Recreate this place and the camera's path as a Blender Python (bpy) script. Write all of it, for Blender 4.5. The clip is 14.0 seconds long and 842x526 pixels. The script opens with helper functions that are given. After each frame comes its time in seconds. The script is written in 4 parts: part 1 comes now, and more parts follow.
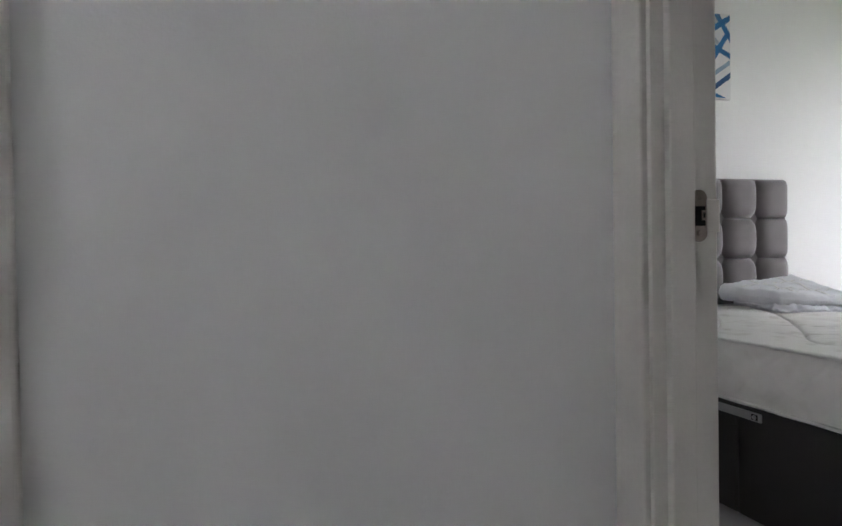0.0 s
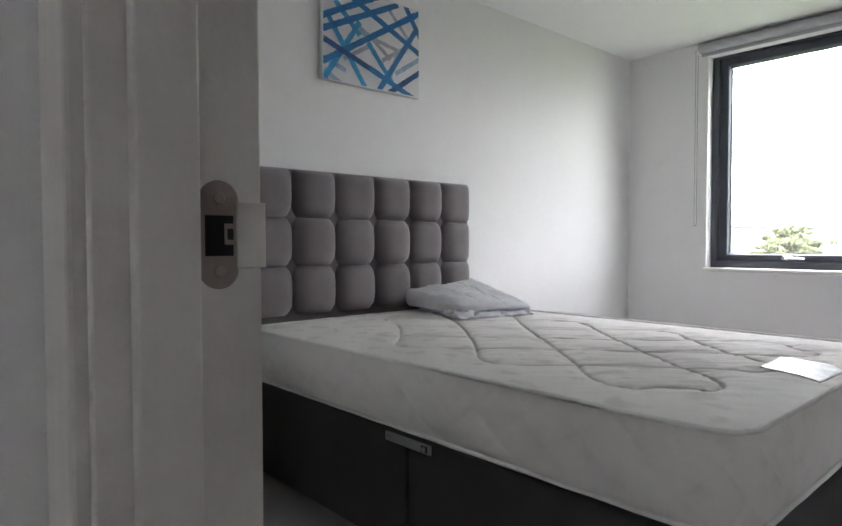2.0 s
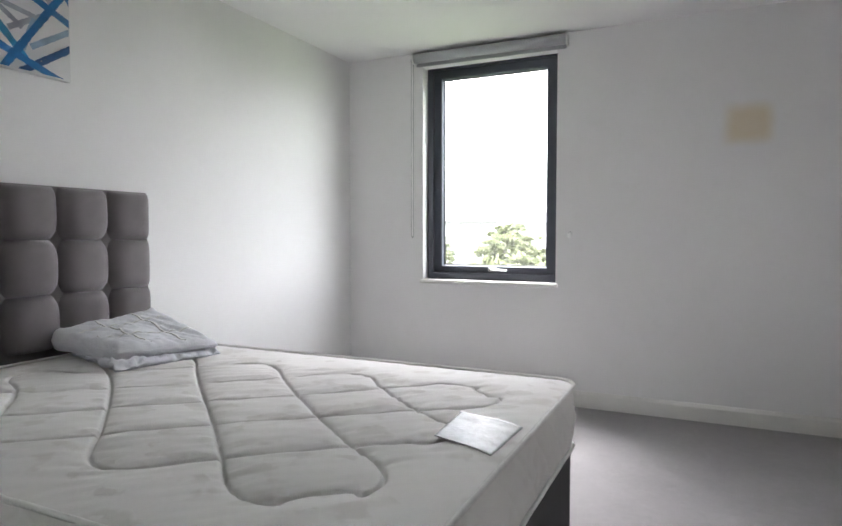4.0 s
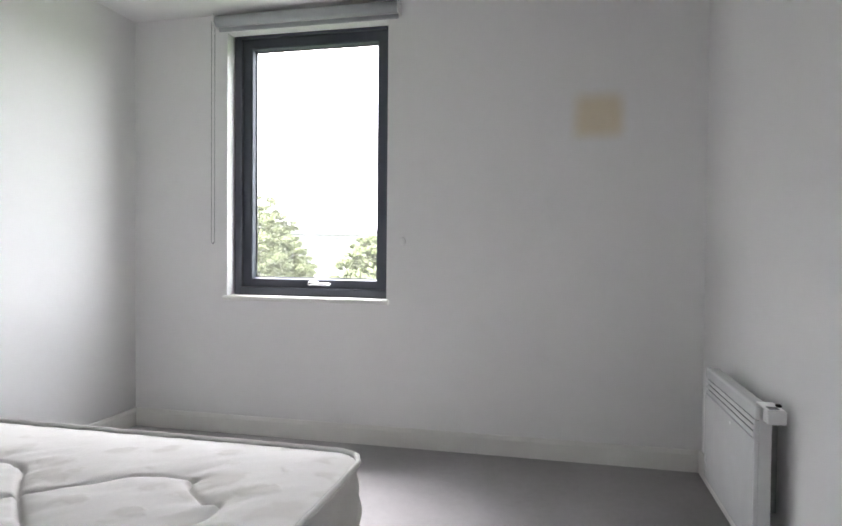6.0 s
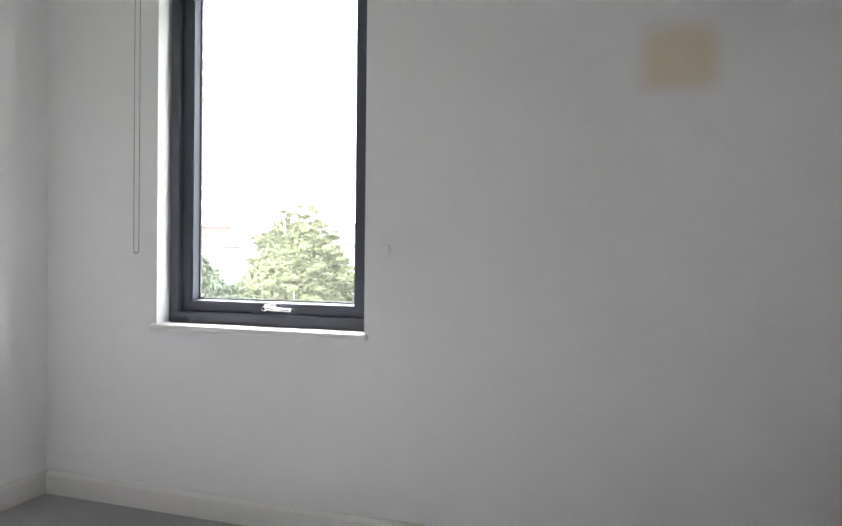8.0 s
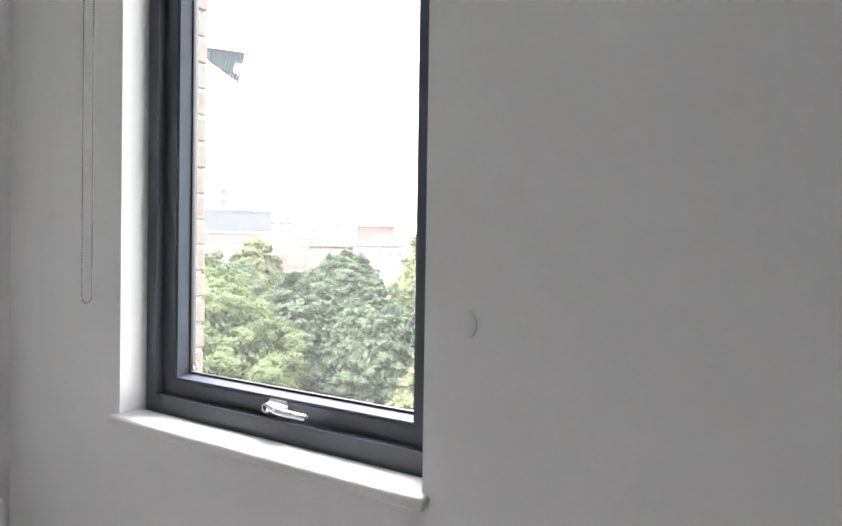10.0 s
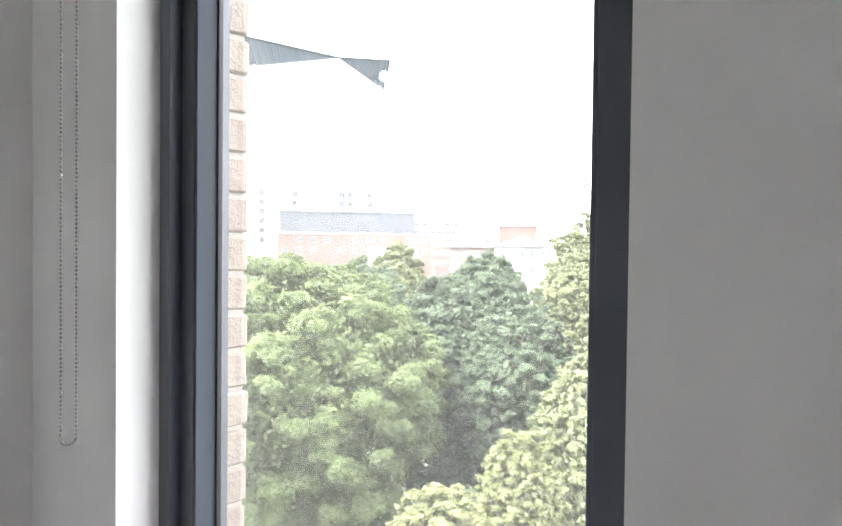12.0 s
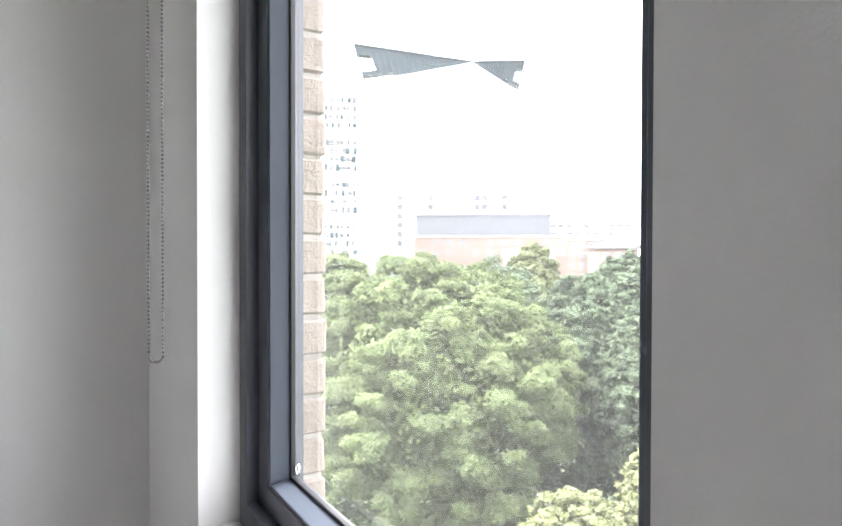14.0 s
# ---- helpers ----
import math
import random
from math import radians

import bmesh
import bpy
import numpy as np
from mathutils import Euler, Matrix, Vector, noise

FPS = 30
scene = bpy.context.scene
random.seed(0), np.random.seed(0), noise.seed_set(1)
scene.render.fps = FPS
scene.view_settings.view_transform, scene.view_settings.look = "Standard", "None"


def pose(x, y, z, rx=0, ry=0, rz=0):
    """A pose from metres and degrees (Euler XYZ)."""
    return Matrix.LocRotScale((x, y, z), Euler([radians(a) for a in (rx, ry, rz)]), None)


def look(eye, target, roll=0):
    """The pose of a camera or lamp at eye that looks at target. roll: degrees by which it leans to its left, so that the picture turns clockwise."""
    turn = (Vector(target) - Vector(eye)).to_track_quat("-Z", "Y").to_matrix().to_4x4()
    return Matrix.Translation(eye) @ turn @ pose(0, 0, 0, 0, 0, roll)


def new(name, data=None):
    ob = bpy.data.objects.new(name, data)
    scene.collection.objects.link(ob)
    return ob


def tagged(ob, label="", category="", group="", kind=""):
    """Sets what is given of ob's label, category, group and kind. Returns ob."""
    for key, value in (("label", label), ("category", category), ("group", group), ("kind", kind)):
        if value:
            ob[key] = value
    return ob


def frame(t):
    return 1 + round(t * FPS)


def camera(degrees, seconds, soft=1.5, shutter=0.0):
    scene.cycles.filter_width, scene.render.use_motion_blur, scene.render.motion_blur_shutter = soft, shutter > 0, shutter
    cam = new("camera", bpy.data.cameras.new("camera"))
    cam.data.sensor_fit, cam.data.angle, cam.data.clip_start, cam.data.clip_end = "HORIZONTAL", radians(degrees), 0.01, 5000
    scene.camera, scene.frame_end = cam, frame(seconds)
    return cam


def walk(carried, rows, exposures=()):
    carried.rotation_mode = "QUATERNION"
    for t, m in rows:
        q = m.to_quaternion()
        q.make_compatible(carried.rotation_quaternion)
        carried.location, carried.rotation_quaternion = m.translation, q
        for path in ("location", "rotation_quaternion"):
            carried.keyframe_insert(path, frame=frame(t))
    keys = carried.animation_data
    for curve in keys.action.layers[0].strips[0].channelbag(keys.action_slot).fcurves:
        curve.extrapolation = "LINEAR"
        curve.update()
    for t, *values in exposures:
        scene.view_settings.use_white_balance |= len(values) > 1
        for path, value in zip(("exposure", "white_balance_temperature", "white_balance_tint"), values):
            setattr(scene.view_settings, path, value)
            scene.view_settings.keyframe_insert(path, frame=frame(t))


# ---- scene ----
cam = camera(69.3, 14.0, soft=1.6)
PATH = [
    (0, (2.696, -1.533, 0.906), (0.779, -0.963, 0.87), -1.0),
    (0.5, (2.591, -1.391, 0.915), (0.702, -0.736, 0.87), -0.9),
    (1, (2.533, -1.298, 0.929), (0.719, -0.457, 0.88), -0.7),
    (1.5, (2.441, -1.21, 0.93), (0.773, -0.107, 0.87), -0.3),
    (2, (2.409, -1.125, 0.941), (0.924, 0.214, 0.877), -0.1),
    (2.5, (2.421, -1.026, 0.935), (1.109, 0.483, 0.861), -0.0),
    (3, (2.435, -0.935, 0.941), (1.317, 0.721, 0.862), -0.1),
    (3.5, (2.405, -0.801, 0.994), (1.431, 0.944, 0.91), -0.0),
    (4, (2.38, -0.65, 1.075), (1.529, 1.158, 0.984), 0.0),
    (4.2, (2.392, -0.595, 1.102), (1.613, 1.245, 1.011), 0.1),
    (6.3, (2.403, 0.257, 1.03), (1.968, 2.209, 0.985), 0.4),
    (6.5, (2.416, 0.355, 1.028), (1.983, 2.307, 0.979), 0.3),
    (7, (2.486, 0.622, 1.025), (2.010, 2.564, 0.984), 0.3),
    (7.5, (2.445, 0.846, 1.023), (1.919, 2.775, 0.99), 0.5),
    (8, (2.38, 1.119, 1.051), (1.78, 3.027, 1.035), 0.6),
    (10.3, (2.029, 2.402, 1.218), (0.862, 4.025, 1.183), 0.71),
    (10.5, (1.992, 2.47, 1.234), (0.761, 4.046, 1.195), 0.58),
    (11, (1.868, 2.616, 1.265), (0.532, 4.104, 1.229), 0.55),
    (11.5, (1.742, 2.751, 1.34), (0.342, 4.178, 1.303), 0.72),
    (12, (1.691, 2.837, 1.393), (0.26, 4.234, 1.358), 0.64),
    (12.5, (1.662, 2.901, 1.430), (0.189, 4.253, 1.398), 0.76),
    (13, (1.644, 2.958, 1.425), (0.119, 4.251, 1.394), 0.75),
    (13.5, (1.636, 2.997, 1.358), (0.033, 4.193, 1.326), 0.5),
    (14, (1.683, 2.968, 1.247), (-0.02, 4.016, 1.22), 0.11),
]
EXPOSURES = [(0.0, 6.22, 6350, 16), (1.0, 6.14, 6350, 16), (2.0, 6.0, 6350, 16), (3.0, 6.03, 6350, 16), (4.2, 6.06, 6350, 16), (6.0, 6.08, 6350, 16), (8.0, 6.04, 6350, 16), (10.3, 5.74, 6400, 17), (14.0, 5.72, 6400, 17)]
walk(cam, [(t, look(eye, target, roll)) for t, eye, target, roll in PATH], EXPOSURES)

# ---- light: an overcast day, the sun behind the house ----
SKY = 0.068
world = bpy.data.worlds.new("world")
scene.world = world
world.use_nodes = True
wn = world.node_tree.nodes
sky = wn.new("ShaderNodeTexSky")
sky.sky_type, sky.sun_disc = "NISHITA", False
sky.sun_elevation, sky.sun_rotation = radians(63), radians(214)
sky.air_density, sky.dust_density, sky.ozone_density = 1.0, 1.5, 1.0
desat = wn.new("ShaderNodeHueSaturation")
desat.inputs["Saturation"].default_value = 0.06
world.node_tree.links.new(sky.outputs[0], desat.inputs["Color"])
world.node_tree.links.new(desat.outputs[0], wn["Background"].inputs["Color"])
wn["Background"].inputs["Strength"].default_value = SKY
sun = bpy.data.lights.new("sun", "SUN")
sun.energy, sun.angle, sun.color = 0.4, radians(12), (1.0, 0.96, 0.9)
sun_ob = new("sun", sun)
sun_ob.matrix_world = look((-26, -38, 90), (0, 0, 0))

# added area lamp, unseen above the window, brightens the room beyond the sky's light
glow = bpy.data.lights.new("room_fill_lamp", "AREA")
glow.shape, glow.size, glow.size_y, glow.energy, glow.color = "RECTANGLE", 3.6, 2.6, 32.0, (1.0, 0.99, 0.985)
new("room_fill_lamp", glow).matrix_world = look((0.35, 6.5, 5.2), (1.1, 3.2, 1.5))

# ---- materials ----


class Nodes:
    """A small helper round one material's node tree."""

    def __init__(self, name, rough=0.6, metal=0.0, spec=0.5):
        self.mat = bpy.data.materials.new(name)
        self.mat.use_nodes = True
        self.t = self.mat.node_tree
        self.b = self.t.nodes["Principled BSDF"]
        self.b.inputs["Roughness"].default_value = rough
        self.b.inputs["Metallic"].default_value = metal
        self.b.inputs["Specular IOR Level"].default_value = spec
        self._co = None

    def add(self, kind, **values):
        n = self.t.nodes.new(kind)
        for k, v in values.items():
            n.inputs[k.replace("_", " ")].default_value = v
        return n

    def link(self, a, b):
        self.t.links.new(a, b)

    def co(self, world_space=False):
        if world_space:
            return self.add("ShaderNodeNewGeometry").outputs["Position"]
        if self._co is None:
            self._co = self.add("ShaderNodeTexCoord").outputs["Object"]
        return self._co

    def noise(self, scale, detail=4.0, rough=0.55, world_space=False, stretch=None):
        n = self.add("ShaderNodeTexNoise", Scale=scale, Detail=detail, Roughness=rough)
        co = self.co(world_space)
        if stretch:
            m = self.add("ShaderNodeMapping", Scale=stretch)
            self.link(co, m.inputs["Vector"])
            co = m.outputs[0]
        self.link(co, n.inputs["Vector"])
        return n.outputs["Fac"]

    def ramp(self, fac, stops):
        r = self.add("ShaderNodeValToRGB")
        e = r.color_ramp.elements
        while len(e) < len(stops):
            e.new(0.5)
        for el, (p, c) in zip(e, stops):
            el.position, el.color = p, (*c, 1) if len(c) == 3 else c
        self.link(fac, r.inputs["Fac"])
        return r.outputs["Color"]

    def mix(self, fac, a, b, mode="MIX"):
        m = self.t.nodes.new("ShaderNodeMix")
        m.data_type, m.blend_type = "RGBA", mode
        for sock, v in ((m.inputs["Factor"], fac), (m.inputs["A"], a), (m.inputs["B"], b)):
            if isinstance(v, (int, float)):
                sock.default_value = v
            elif isinstance(v, tuple):
                sock.default_value = (*v, 1) if len(v) == 3 else v
            else:
                self.link(v, sock)
        return m.outputs["Result"]

    def math(self, op, a, b=0.0):
        m = self.t.nodes.new("ShaderNodeMath")
        m.operation = op
        for sock, v in zip(m.inputs, (a, b)):
            if isinstance(v, (int, float)):
                sock.default_value = v
            else:
                self.link(v, sock)
        return m.outputs[0]

    def color(self, c):
        if isinstance(c, tuple):
            self.b.inputs["Base Color"].default_value = (*c, 1)
        else:
            self.link(c, self.b.inputs["Base Color"])
        return self

    def roughness(self, fac, lo, hi):
        r = self.add("ShaderNodeMapRange", To_Min=lo, To_Max=hi)
        self.link(fac, r.inputs["Value"])
        self.link(r.outputs[0], self.b.inputs["Roughness"])
        return self

    def bump(self, fac, dist, strength=1.0):
        n = self.add("ShaderNodeBump", Strength=strength, Distance=dist)
        self.link(fac, n.inputs["Height"])
        prev = self.b.inputs["Normal"].links
        if prev:
            self.link(prev[0].from_socket, n.inputs["Normal"])
        self.link(n.outputs[0], self.b.inputs["Normal"])
        return self


def mottled(name, c, vary=0.08, scale=6.0, fine=90.0, rough=0.5, bump=0.0004, metal=0.0, spec=0.5, world_space=False):
    """A plain surface with blotches, fine grain and a little relief."""
    n = Nodes(name, rough, metal, spec)
    a, b = n.noise(scale, 5, world_space=world_space), n.noise(fine, 3, world_space=world_space)
    lo, hi = tuple(x * (1 - vary) for x in c), tuple(min(1, x * (1 + vary)) for x in c)
    col = n.ramp(a, [(0.3, lo), (0.7, hi)])
    col = n.mix(0.35, col, n.ramp(b, [(0.3, lo), (0.7, hi)]))
    n.color(col).roughness(a, max(0.02, rough - 0.07), min(1, rough + 0.07))
    if bump:
        n.bump(b, bump)
    return n.mat


def wall_paint(name, c):
    """Rolled emulsion: fine orange peel, faint roller bands and scuffs."""
    n = Nodes(name, 0.75, spec=0.3)
    big, mid, peel = n.noise(0.9, 4, world_space=True), n.noise(7, 5, world_space=True), n.noise(260, 3, world_space=True)
    dirt = n.noise(2.3, 6, 0.7, world_space=True, stretch=(1, 1, 0.35))
    col = n.ramp(big, [(0.3, tuple(x * 0.97 for x in c)), (0.7, c)])
    col = n.mix(n.math("MULTIPLY", n.ramp(mid, [(0.5, (0, 0, 0)), (0.8, (1, 1, 1))]), 0.06), col, tuple(x * 0.8 for x in c))
    col = n.mix(n.math("MULTIPLY", n.ramp(dirt, [(0.6, (0, 0, 0)), (0.75, (1, 1, 1))]), 0.05), col, (0.55, 0.52, 0.47))
    n.color(col).bump(peel, 0.0006, 0.5).bump(mid, 0.002, 0.25)
    return n


m_wall = wall_paint("wall_paint", (0.86, 0.855, 0.85)).mat
m_ceiling = wall_paint("ceiling_paint", (0.87, 0.87, 0.865)).mat


def stained_wall():
    """The window wall's paint, with one soft yellowed square where something was fixed."""
    n = wall_paint("window_wall_paint", (0.86, 0.855, 0.85))
    base = n.b.inputs["Base Color"].links[0].from_socket
    sep = n.add("ShaderNodeSeparateXYZ")
    n.link(n.co(True), sep.inputs[0])
    wob = n.noise(6, 3, world_space=True)

    def edge(axis, mid, half):
        d = n.math("ABSOLUTE", n.math("SUBTRACT", sep.outputs[axis], mid))
        d = n.math("ADD", d, n.math("MULTIPLY", wob, 0.03))
        r = n.add("ShaderNodeMapRange", From_Min=half + 0.062, From_Max=half - 0.030, To_Min=0.0, To_Max=1.0)
        r.interpolation_type = "SMOOTHSTEP"
        n.link(d, r.inputs["Value"])
        return r.outputs[0]

    fac = n.math("MULTIPLY", edge("X", 2.572, 0.106), edge("Z", 1.693, 0.096))
    fac = n.math("MULTIPLY", fac, n.math("ADD", 0.62, n.math("MULTIPLY", n.noise(9, 4, world_space=True), 0.3)))
    n.color(n.mix(fac, base, (0.75, 0.63, 0.43)))
    return n.mat


m_window_wall = stained_wall()
m_trim = mottled("white_gloss_trim", (0.80, 0.79, 0.76), 0.03, 5, 120, 0.35, 0.0002)
m_lining = mottled("cream_door_lining", (0.66, 0.628, 0.585), 0.05, 8, 160, 0.38, 0.0003)
m_satin = mottled("white_satin_plastic", (0.86, 0.86, 0.85), 0.03, 9, 200, 0.35, 0.0001)
m_heater = mottled("white_enamel", (0.82, 0.82, 0.82), 0.02, 9, 200, 0.25, 0.0001)
m_chest = mottled("white_laminate", (0.78, 0.78, 0.78), 0.03, 4, 180, 0.4, 0.0001)
m_slot_shade = mottled("slot_shade", (0.03, 0.03, 0.03), 0.2, 20, 100, 0.8, 0)
m_frame = mottled("anthracite_aluminium", (0.066, 0.072, 0.088), 0.08, 6, 300, 0.40, 0.0001, spec=0.35)
m_gasket = mottled("black_rubber_gasket", (0.012, 0.012, 0.013), 0.2, 30, 200, 0.6, 0.0002)
m_bead = mottled("grey_aluminium_bead", (0.070, 0.082, 0.102), 0.05, 8, 300, 0.5, 0.0001, spec=0.25)
m_silver = mottled("satin_silver_metal", (0.72, 0.72, 0.73), 0.05, 20, 300, 0.26, 0.0001, metal=1.0)
m_steel = mottled("brushed_steel", (0.42, 0.42, 0.42), 0.1, 20, 300, 0.32, 0.0002, metal=1.0)
m_strike = mottled("dulled_nickel_plate", (0.30, 0.245, 0.215), 0.1, 30, 250, 0.45, 0.0002, metal=0.2)
# black for the heater knob, and painted shade for holes that are not cut
m_black = mottled("black_knob_and_hole_shade", (0.01, 0.01, 0.01), 0.2, 20, 100, 0.9, 0)
m_chain = mottled("dark_nickel_chain", (0.22, 0.22, 0.225), 0.1, 40, 300, 0.4, 0.0, metal=0.7)
m_screen = mottled("grey_display", (0.22, 0.23, 0.24), 0.05, 20, 100, 0.15, 0)
m_blind = mottled("grey_blind_fabric", (0.45, 0.46, 0.48), 0.06, 12, 400, 0.7, 0.0004)


def fabric(name, c, vary, weave, blotch, depth, rough=0.9, sheen=0.3):
    n = Nodes(name, rough, spec=0.2)
    w1, w2 = n.noise(weave, 2, stretch=(1, 4, 1)), n.noise(weave, 2, stretch=(4, 1, 2))
    big = n.noise(blotch, 5)
    wv = n.math("ADD", w1, w2)
    lo, hi = tuple(x * (1 - vary) for x in c), tuple(min(1, x * (1 + vary)) for x in c)
    col = n.mix(0.4, n.ramp(big, [(0.3, lo), (0.7, hi)]), n.ramp(n.math("MULTIPLY", wv, 0.5), [(0.35, lo), (0.65, hi)]))
    n.color(col).bump(wv, depth, 0.6)
    n.b.inputs["Sheen Weight"].default_value = sheen
    n.b.inputs["Sheen Roughness"].default_value = 0.5
    return n.mat


m_velvet = fabric("taupe_velour", (0.194, 0.176, 0.179), 0.14, 420, 9, 0.0005, 0.85, 0.35)
m_base = fabric("charcoal_faux_suede", (0.045, 0.043, 0.044), 0.15, 500, 6, 0.0004, 0.9, 0.15)
m_piping = fabric("pale_tape", (0.84, 0.83, 0.80), 0.06, 900, 30, 0.0004)


def carpet():
    n = Nodes("grey_carpet", 0.95, spec=0.1)
    tuft, mid, big = n.noise(420, 4, 0.7), n.noise(28, 5, 0.65), n.noise(2.2, 4)
    col = n.ramp(tuft, [(0.25, (0.27, 0.258, 0.258)), (0.75, (0.56, 0.54, 0.54))])
    col = n.mix(0.4, col, n.ramp(mid, [(0.3, (0.33, 0.316, 0.316)), (0.7, (0.50, 0.485, 0.485))]))
    col = n.mix(0.3, col, n.ramp(big, [(0.35, (0.34, 0.326, 0.326)), (0.65, (0.50, 0.485, 0.49))]))
    n.color(col).bump(tuft, 0.006, 0.8).bump(mid, 0.006, 0.5)
    n.b.inputs["Sheen Weight"].default_value = 0.2
    return n.mat


m_carpet = carpet()


def damask(name, warm):
    """Pale mattress ticking with a faint woven leaf pattern."""
    n = Nodes(name, 0.85, spec=0.12)
    v = n.add("ShaderNodeTexVoronoi", Scale=12.0)
    v.feature = "SMOOTH_F1"
    wob = n.noise(11, 3)
    warp = n.add("ShaderNodeVectorMath")
    warp.operation = "ADD"
    n.link(n.co(), warp.inputs[0])
    n.link(n.mix(0.08, (0, 0, 0), n.ramp(wob, [(0.2, (0, 0, 0)), (0.8, (1, 1, 1))])), warp.inputs[1])
    n.link(warp.outputs[0], v.inputs["Vector"])
    leaf = n.ramp(v.outputs["Distance"], [(0.20, (1, 1, 1)), (0.34, (0, 0, 0))])
    weave, blot = n.noise(700, 2), n.noise(3, 4)
    c = (0.83, 0.805, 0.775) if warm else (0.90, 0.88, 0.86)
    col = n.ramp(blot, [(0.3, tuple(x * 0.96 for x in c)), (0.7, c)])
    col = n.mix(n.math("MULTIPLY", leaf, 0.16 if warm else 0.42), col, tuple(x * f for x, f in zip(c, (0.74, 0.72, 0.69))))
    n.color(col).roughness(leaf, 0.8, 0.92).bump(weave, 0.0004, 0.5).bump(leaf, 0.0008, 0.5)
    return n.mat


m_tick_top, m_tick_side = damask("mattress_ticking", False), damask("mattress_border_ticking", True)


def cover():
    n = Nodes("white_quilted_cotton", 0.8, spec=0.2)
    crease, fine = n.noise(15, 4, 0.55, stretch=(1, 0.3, 1)), n.noise(500, 2)
    n.color(n.ramp(crease, [(0.3, (0.84, 0.85, 0.90)), (0.7, (0.92, 0.925, 0.965))]))
    n.bump(crease, 0.016, 0.8).bump(fine, 0.0005, 0.4)
    return n.mat


m_cover = cover()
# stitching thread, its colour whitened for the light that raised seams catch
m_thread = fabric("thread_whitened_for_light", (0.97, 0.97, 0.97), 0.03, 900, 30, 0.0003)
m_satin_label = mottled("silver_satin_label", (0.52, 0.53, 0.55), 0.25, 12, 60, 0.5, 0.0015, metal=0.0, spec=0.45)


def glass_material():
    m = bpy.data.materials.new("clear_glass")
    m.use_nodes = True
    t = m.node_tree
    t.nodes.clear()
    out, tr, gl, mx = (t.nodes.new(k) for k in ("ShaderNodeOutputMaterial", "ShaderNodeBsdfTransparent", "ShaderNodeBsdfGlossy", "ShaderNodeMixShader"))
    lw = t.nodes.new("ShaderNodeLayerWeight")
    lw.inputs["Blend"].default_value = 0.5
    pw, fr = t.nodes.new("ShaderNodeMath"), t.nodes.new("ShaderNodeMapRange")
    pw.operation = "POWER"
    pw.inputs[1].default_value = 5.0
    t.links.new(lw.outputs["Facing"], pw.inputs[0])
    t.links.new(pw.outputs[0], fr.inputs["Value"])
    fr.inputs["To Min"].default_value, fr.inputs["To Max"].default_value = 0.03, 0.8
    gl.inputs["Roughness"].default_value = 0.02
    tr.inputs["Color"].default_value = (0.95, 0.97, 0.96, 1)
    t.links.new(fr.outputs[0], mx.inputs[0])
    t.links.new(tr.outputs[0], mx.inputs[1])
    t.links.new(gl.outputs[0], mx.inputs[2])
    # translucent share built into the pane to imitate veiling glare as a pale haze
    glare, veil = t.nodes.new("ShaderNodeBsdfTranslucent"), t.nodes.new("ShaderNodeMixShader")
    glare.inputs["Color"].default_value = (0.9, 0.9, 0.9, 1)
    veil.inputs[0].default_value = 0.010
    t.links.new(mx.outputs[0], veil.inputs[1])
    t.links.new(glare.outputs[0], veil.inputs[2])
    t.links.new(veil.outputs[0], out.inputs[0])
    return m


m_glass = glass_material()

# ---- mesh helpers ----


def part(name, bm, material, parent=None, label="", smooth=False):
    """Links a bmesh as one mesh object, under a thing or a part."""
    me = bpy.data.meshes.new(name)
    bm.normal_update()
    bm.to_mesh(me)
    bm.free()
    if smooth:
        me.polygons.foreach_set("use_smooth", [True] * len(me.polygons))
    if material:
        me.materials.append(material)
    ob = new(name, me)
    if parent:
        ob.parent = parent
    if label:
        ob["label"] = label
    return ob


def box(x0, x1, y0, y1, z0, z1, bevel=0.0, segments=2, bm=None):
    """A box between two corners, its edges rounded by bevel."""
    own = bmesh.new()
    m = Matrix.Translation(((x0 + x1) / 2, (y0 + y1) / 2, (z0 + z1) / 2)) @ Matrix.Diagonal((x1 - x0, y1 - y0, z1 - z0, 1))
    bmesh.ops.create_cube(own, size=1, matrix=m)
    if bevel:
        bmesh.ops.bevel(own, geom=list(own.edges), offset=bevel, segments=segments, profile=0.5, affect="EDGES")
    if bm is None:
        return own
    return join(bm, own)


def join(bm, other, matrix=None):
    me = bpy.data.meshes.new("tmp")
    if matrix:
        other.transform(matrix)
    other.to_mesh(me)
    other.free()
    bm.from_mesh(me)
    bpy.data.meshes.remove(me)
    return bm


def tube(points, radius, sides=8, closed=False, bm=None):
    """A round rod along a run of points."""
    bm = bm or bmesh.new()
    pts = [Vector(p) for p in points]
    rings = []
    for i, p in enumerate(pts):
        a, b = pts[i - 1] if i or closed else pts[i], pts[(i + 1) % len(pts)] if i + 1 < len(pts) or closed else pts[i]
        d = (b - a).normalized()
        side = d.orthogonal().normalized() if not rings else (prev - d * prev.dot(d)).normalized()
        prev = side
        up = d.cross(side)
        r = radius[i] if isinstance(radius, (list, tuple)) else radius
        rings.append([bm.verts.new(p + r * (side * math.cos(k * math.tau / sides) + up * math.sin(k * math.tau / sides))) for k in range(sides)])
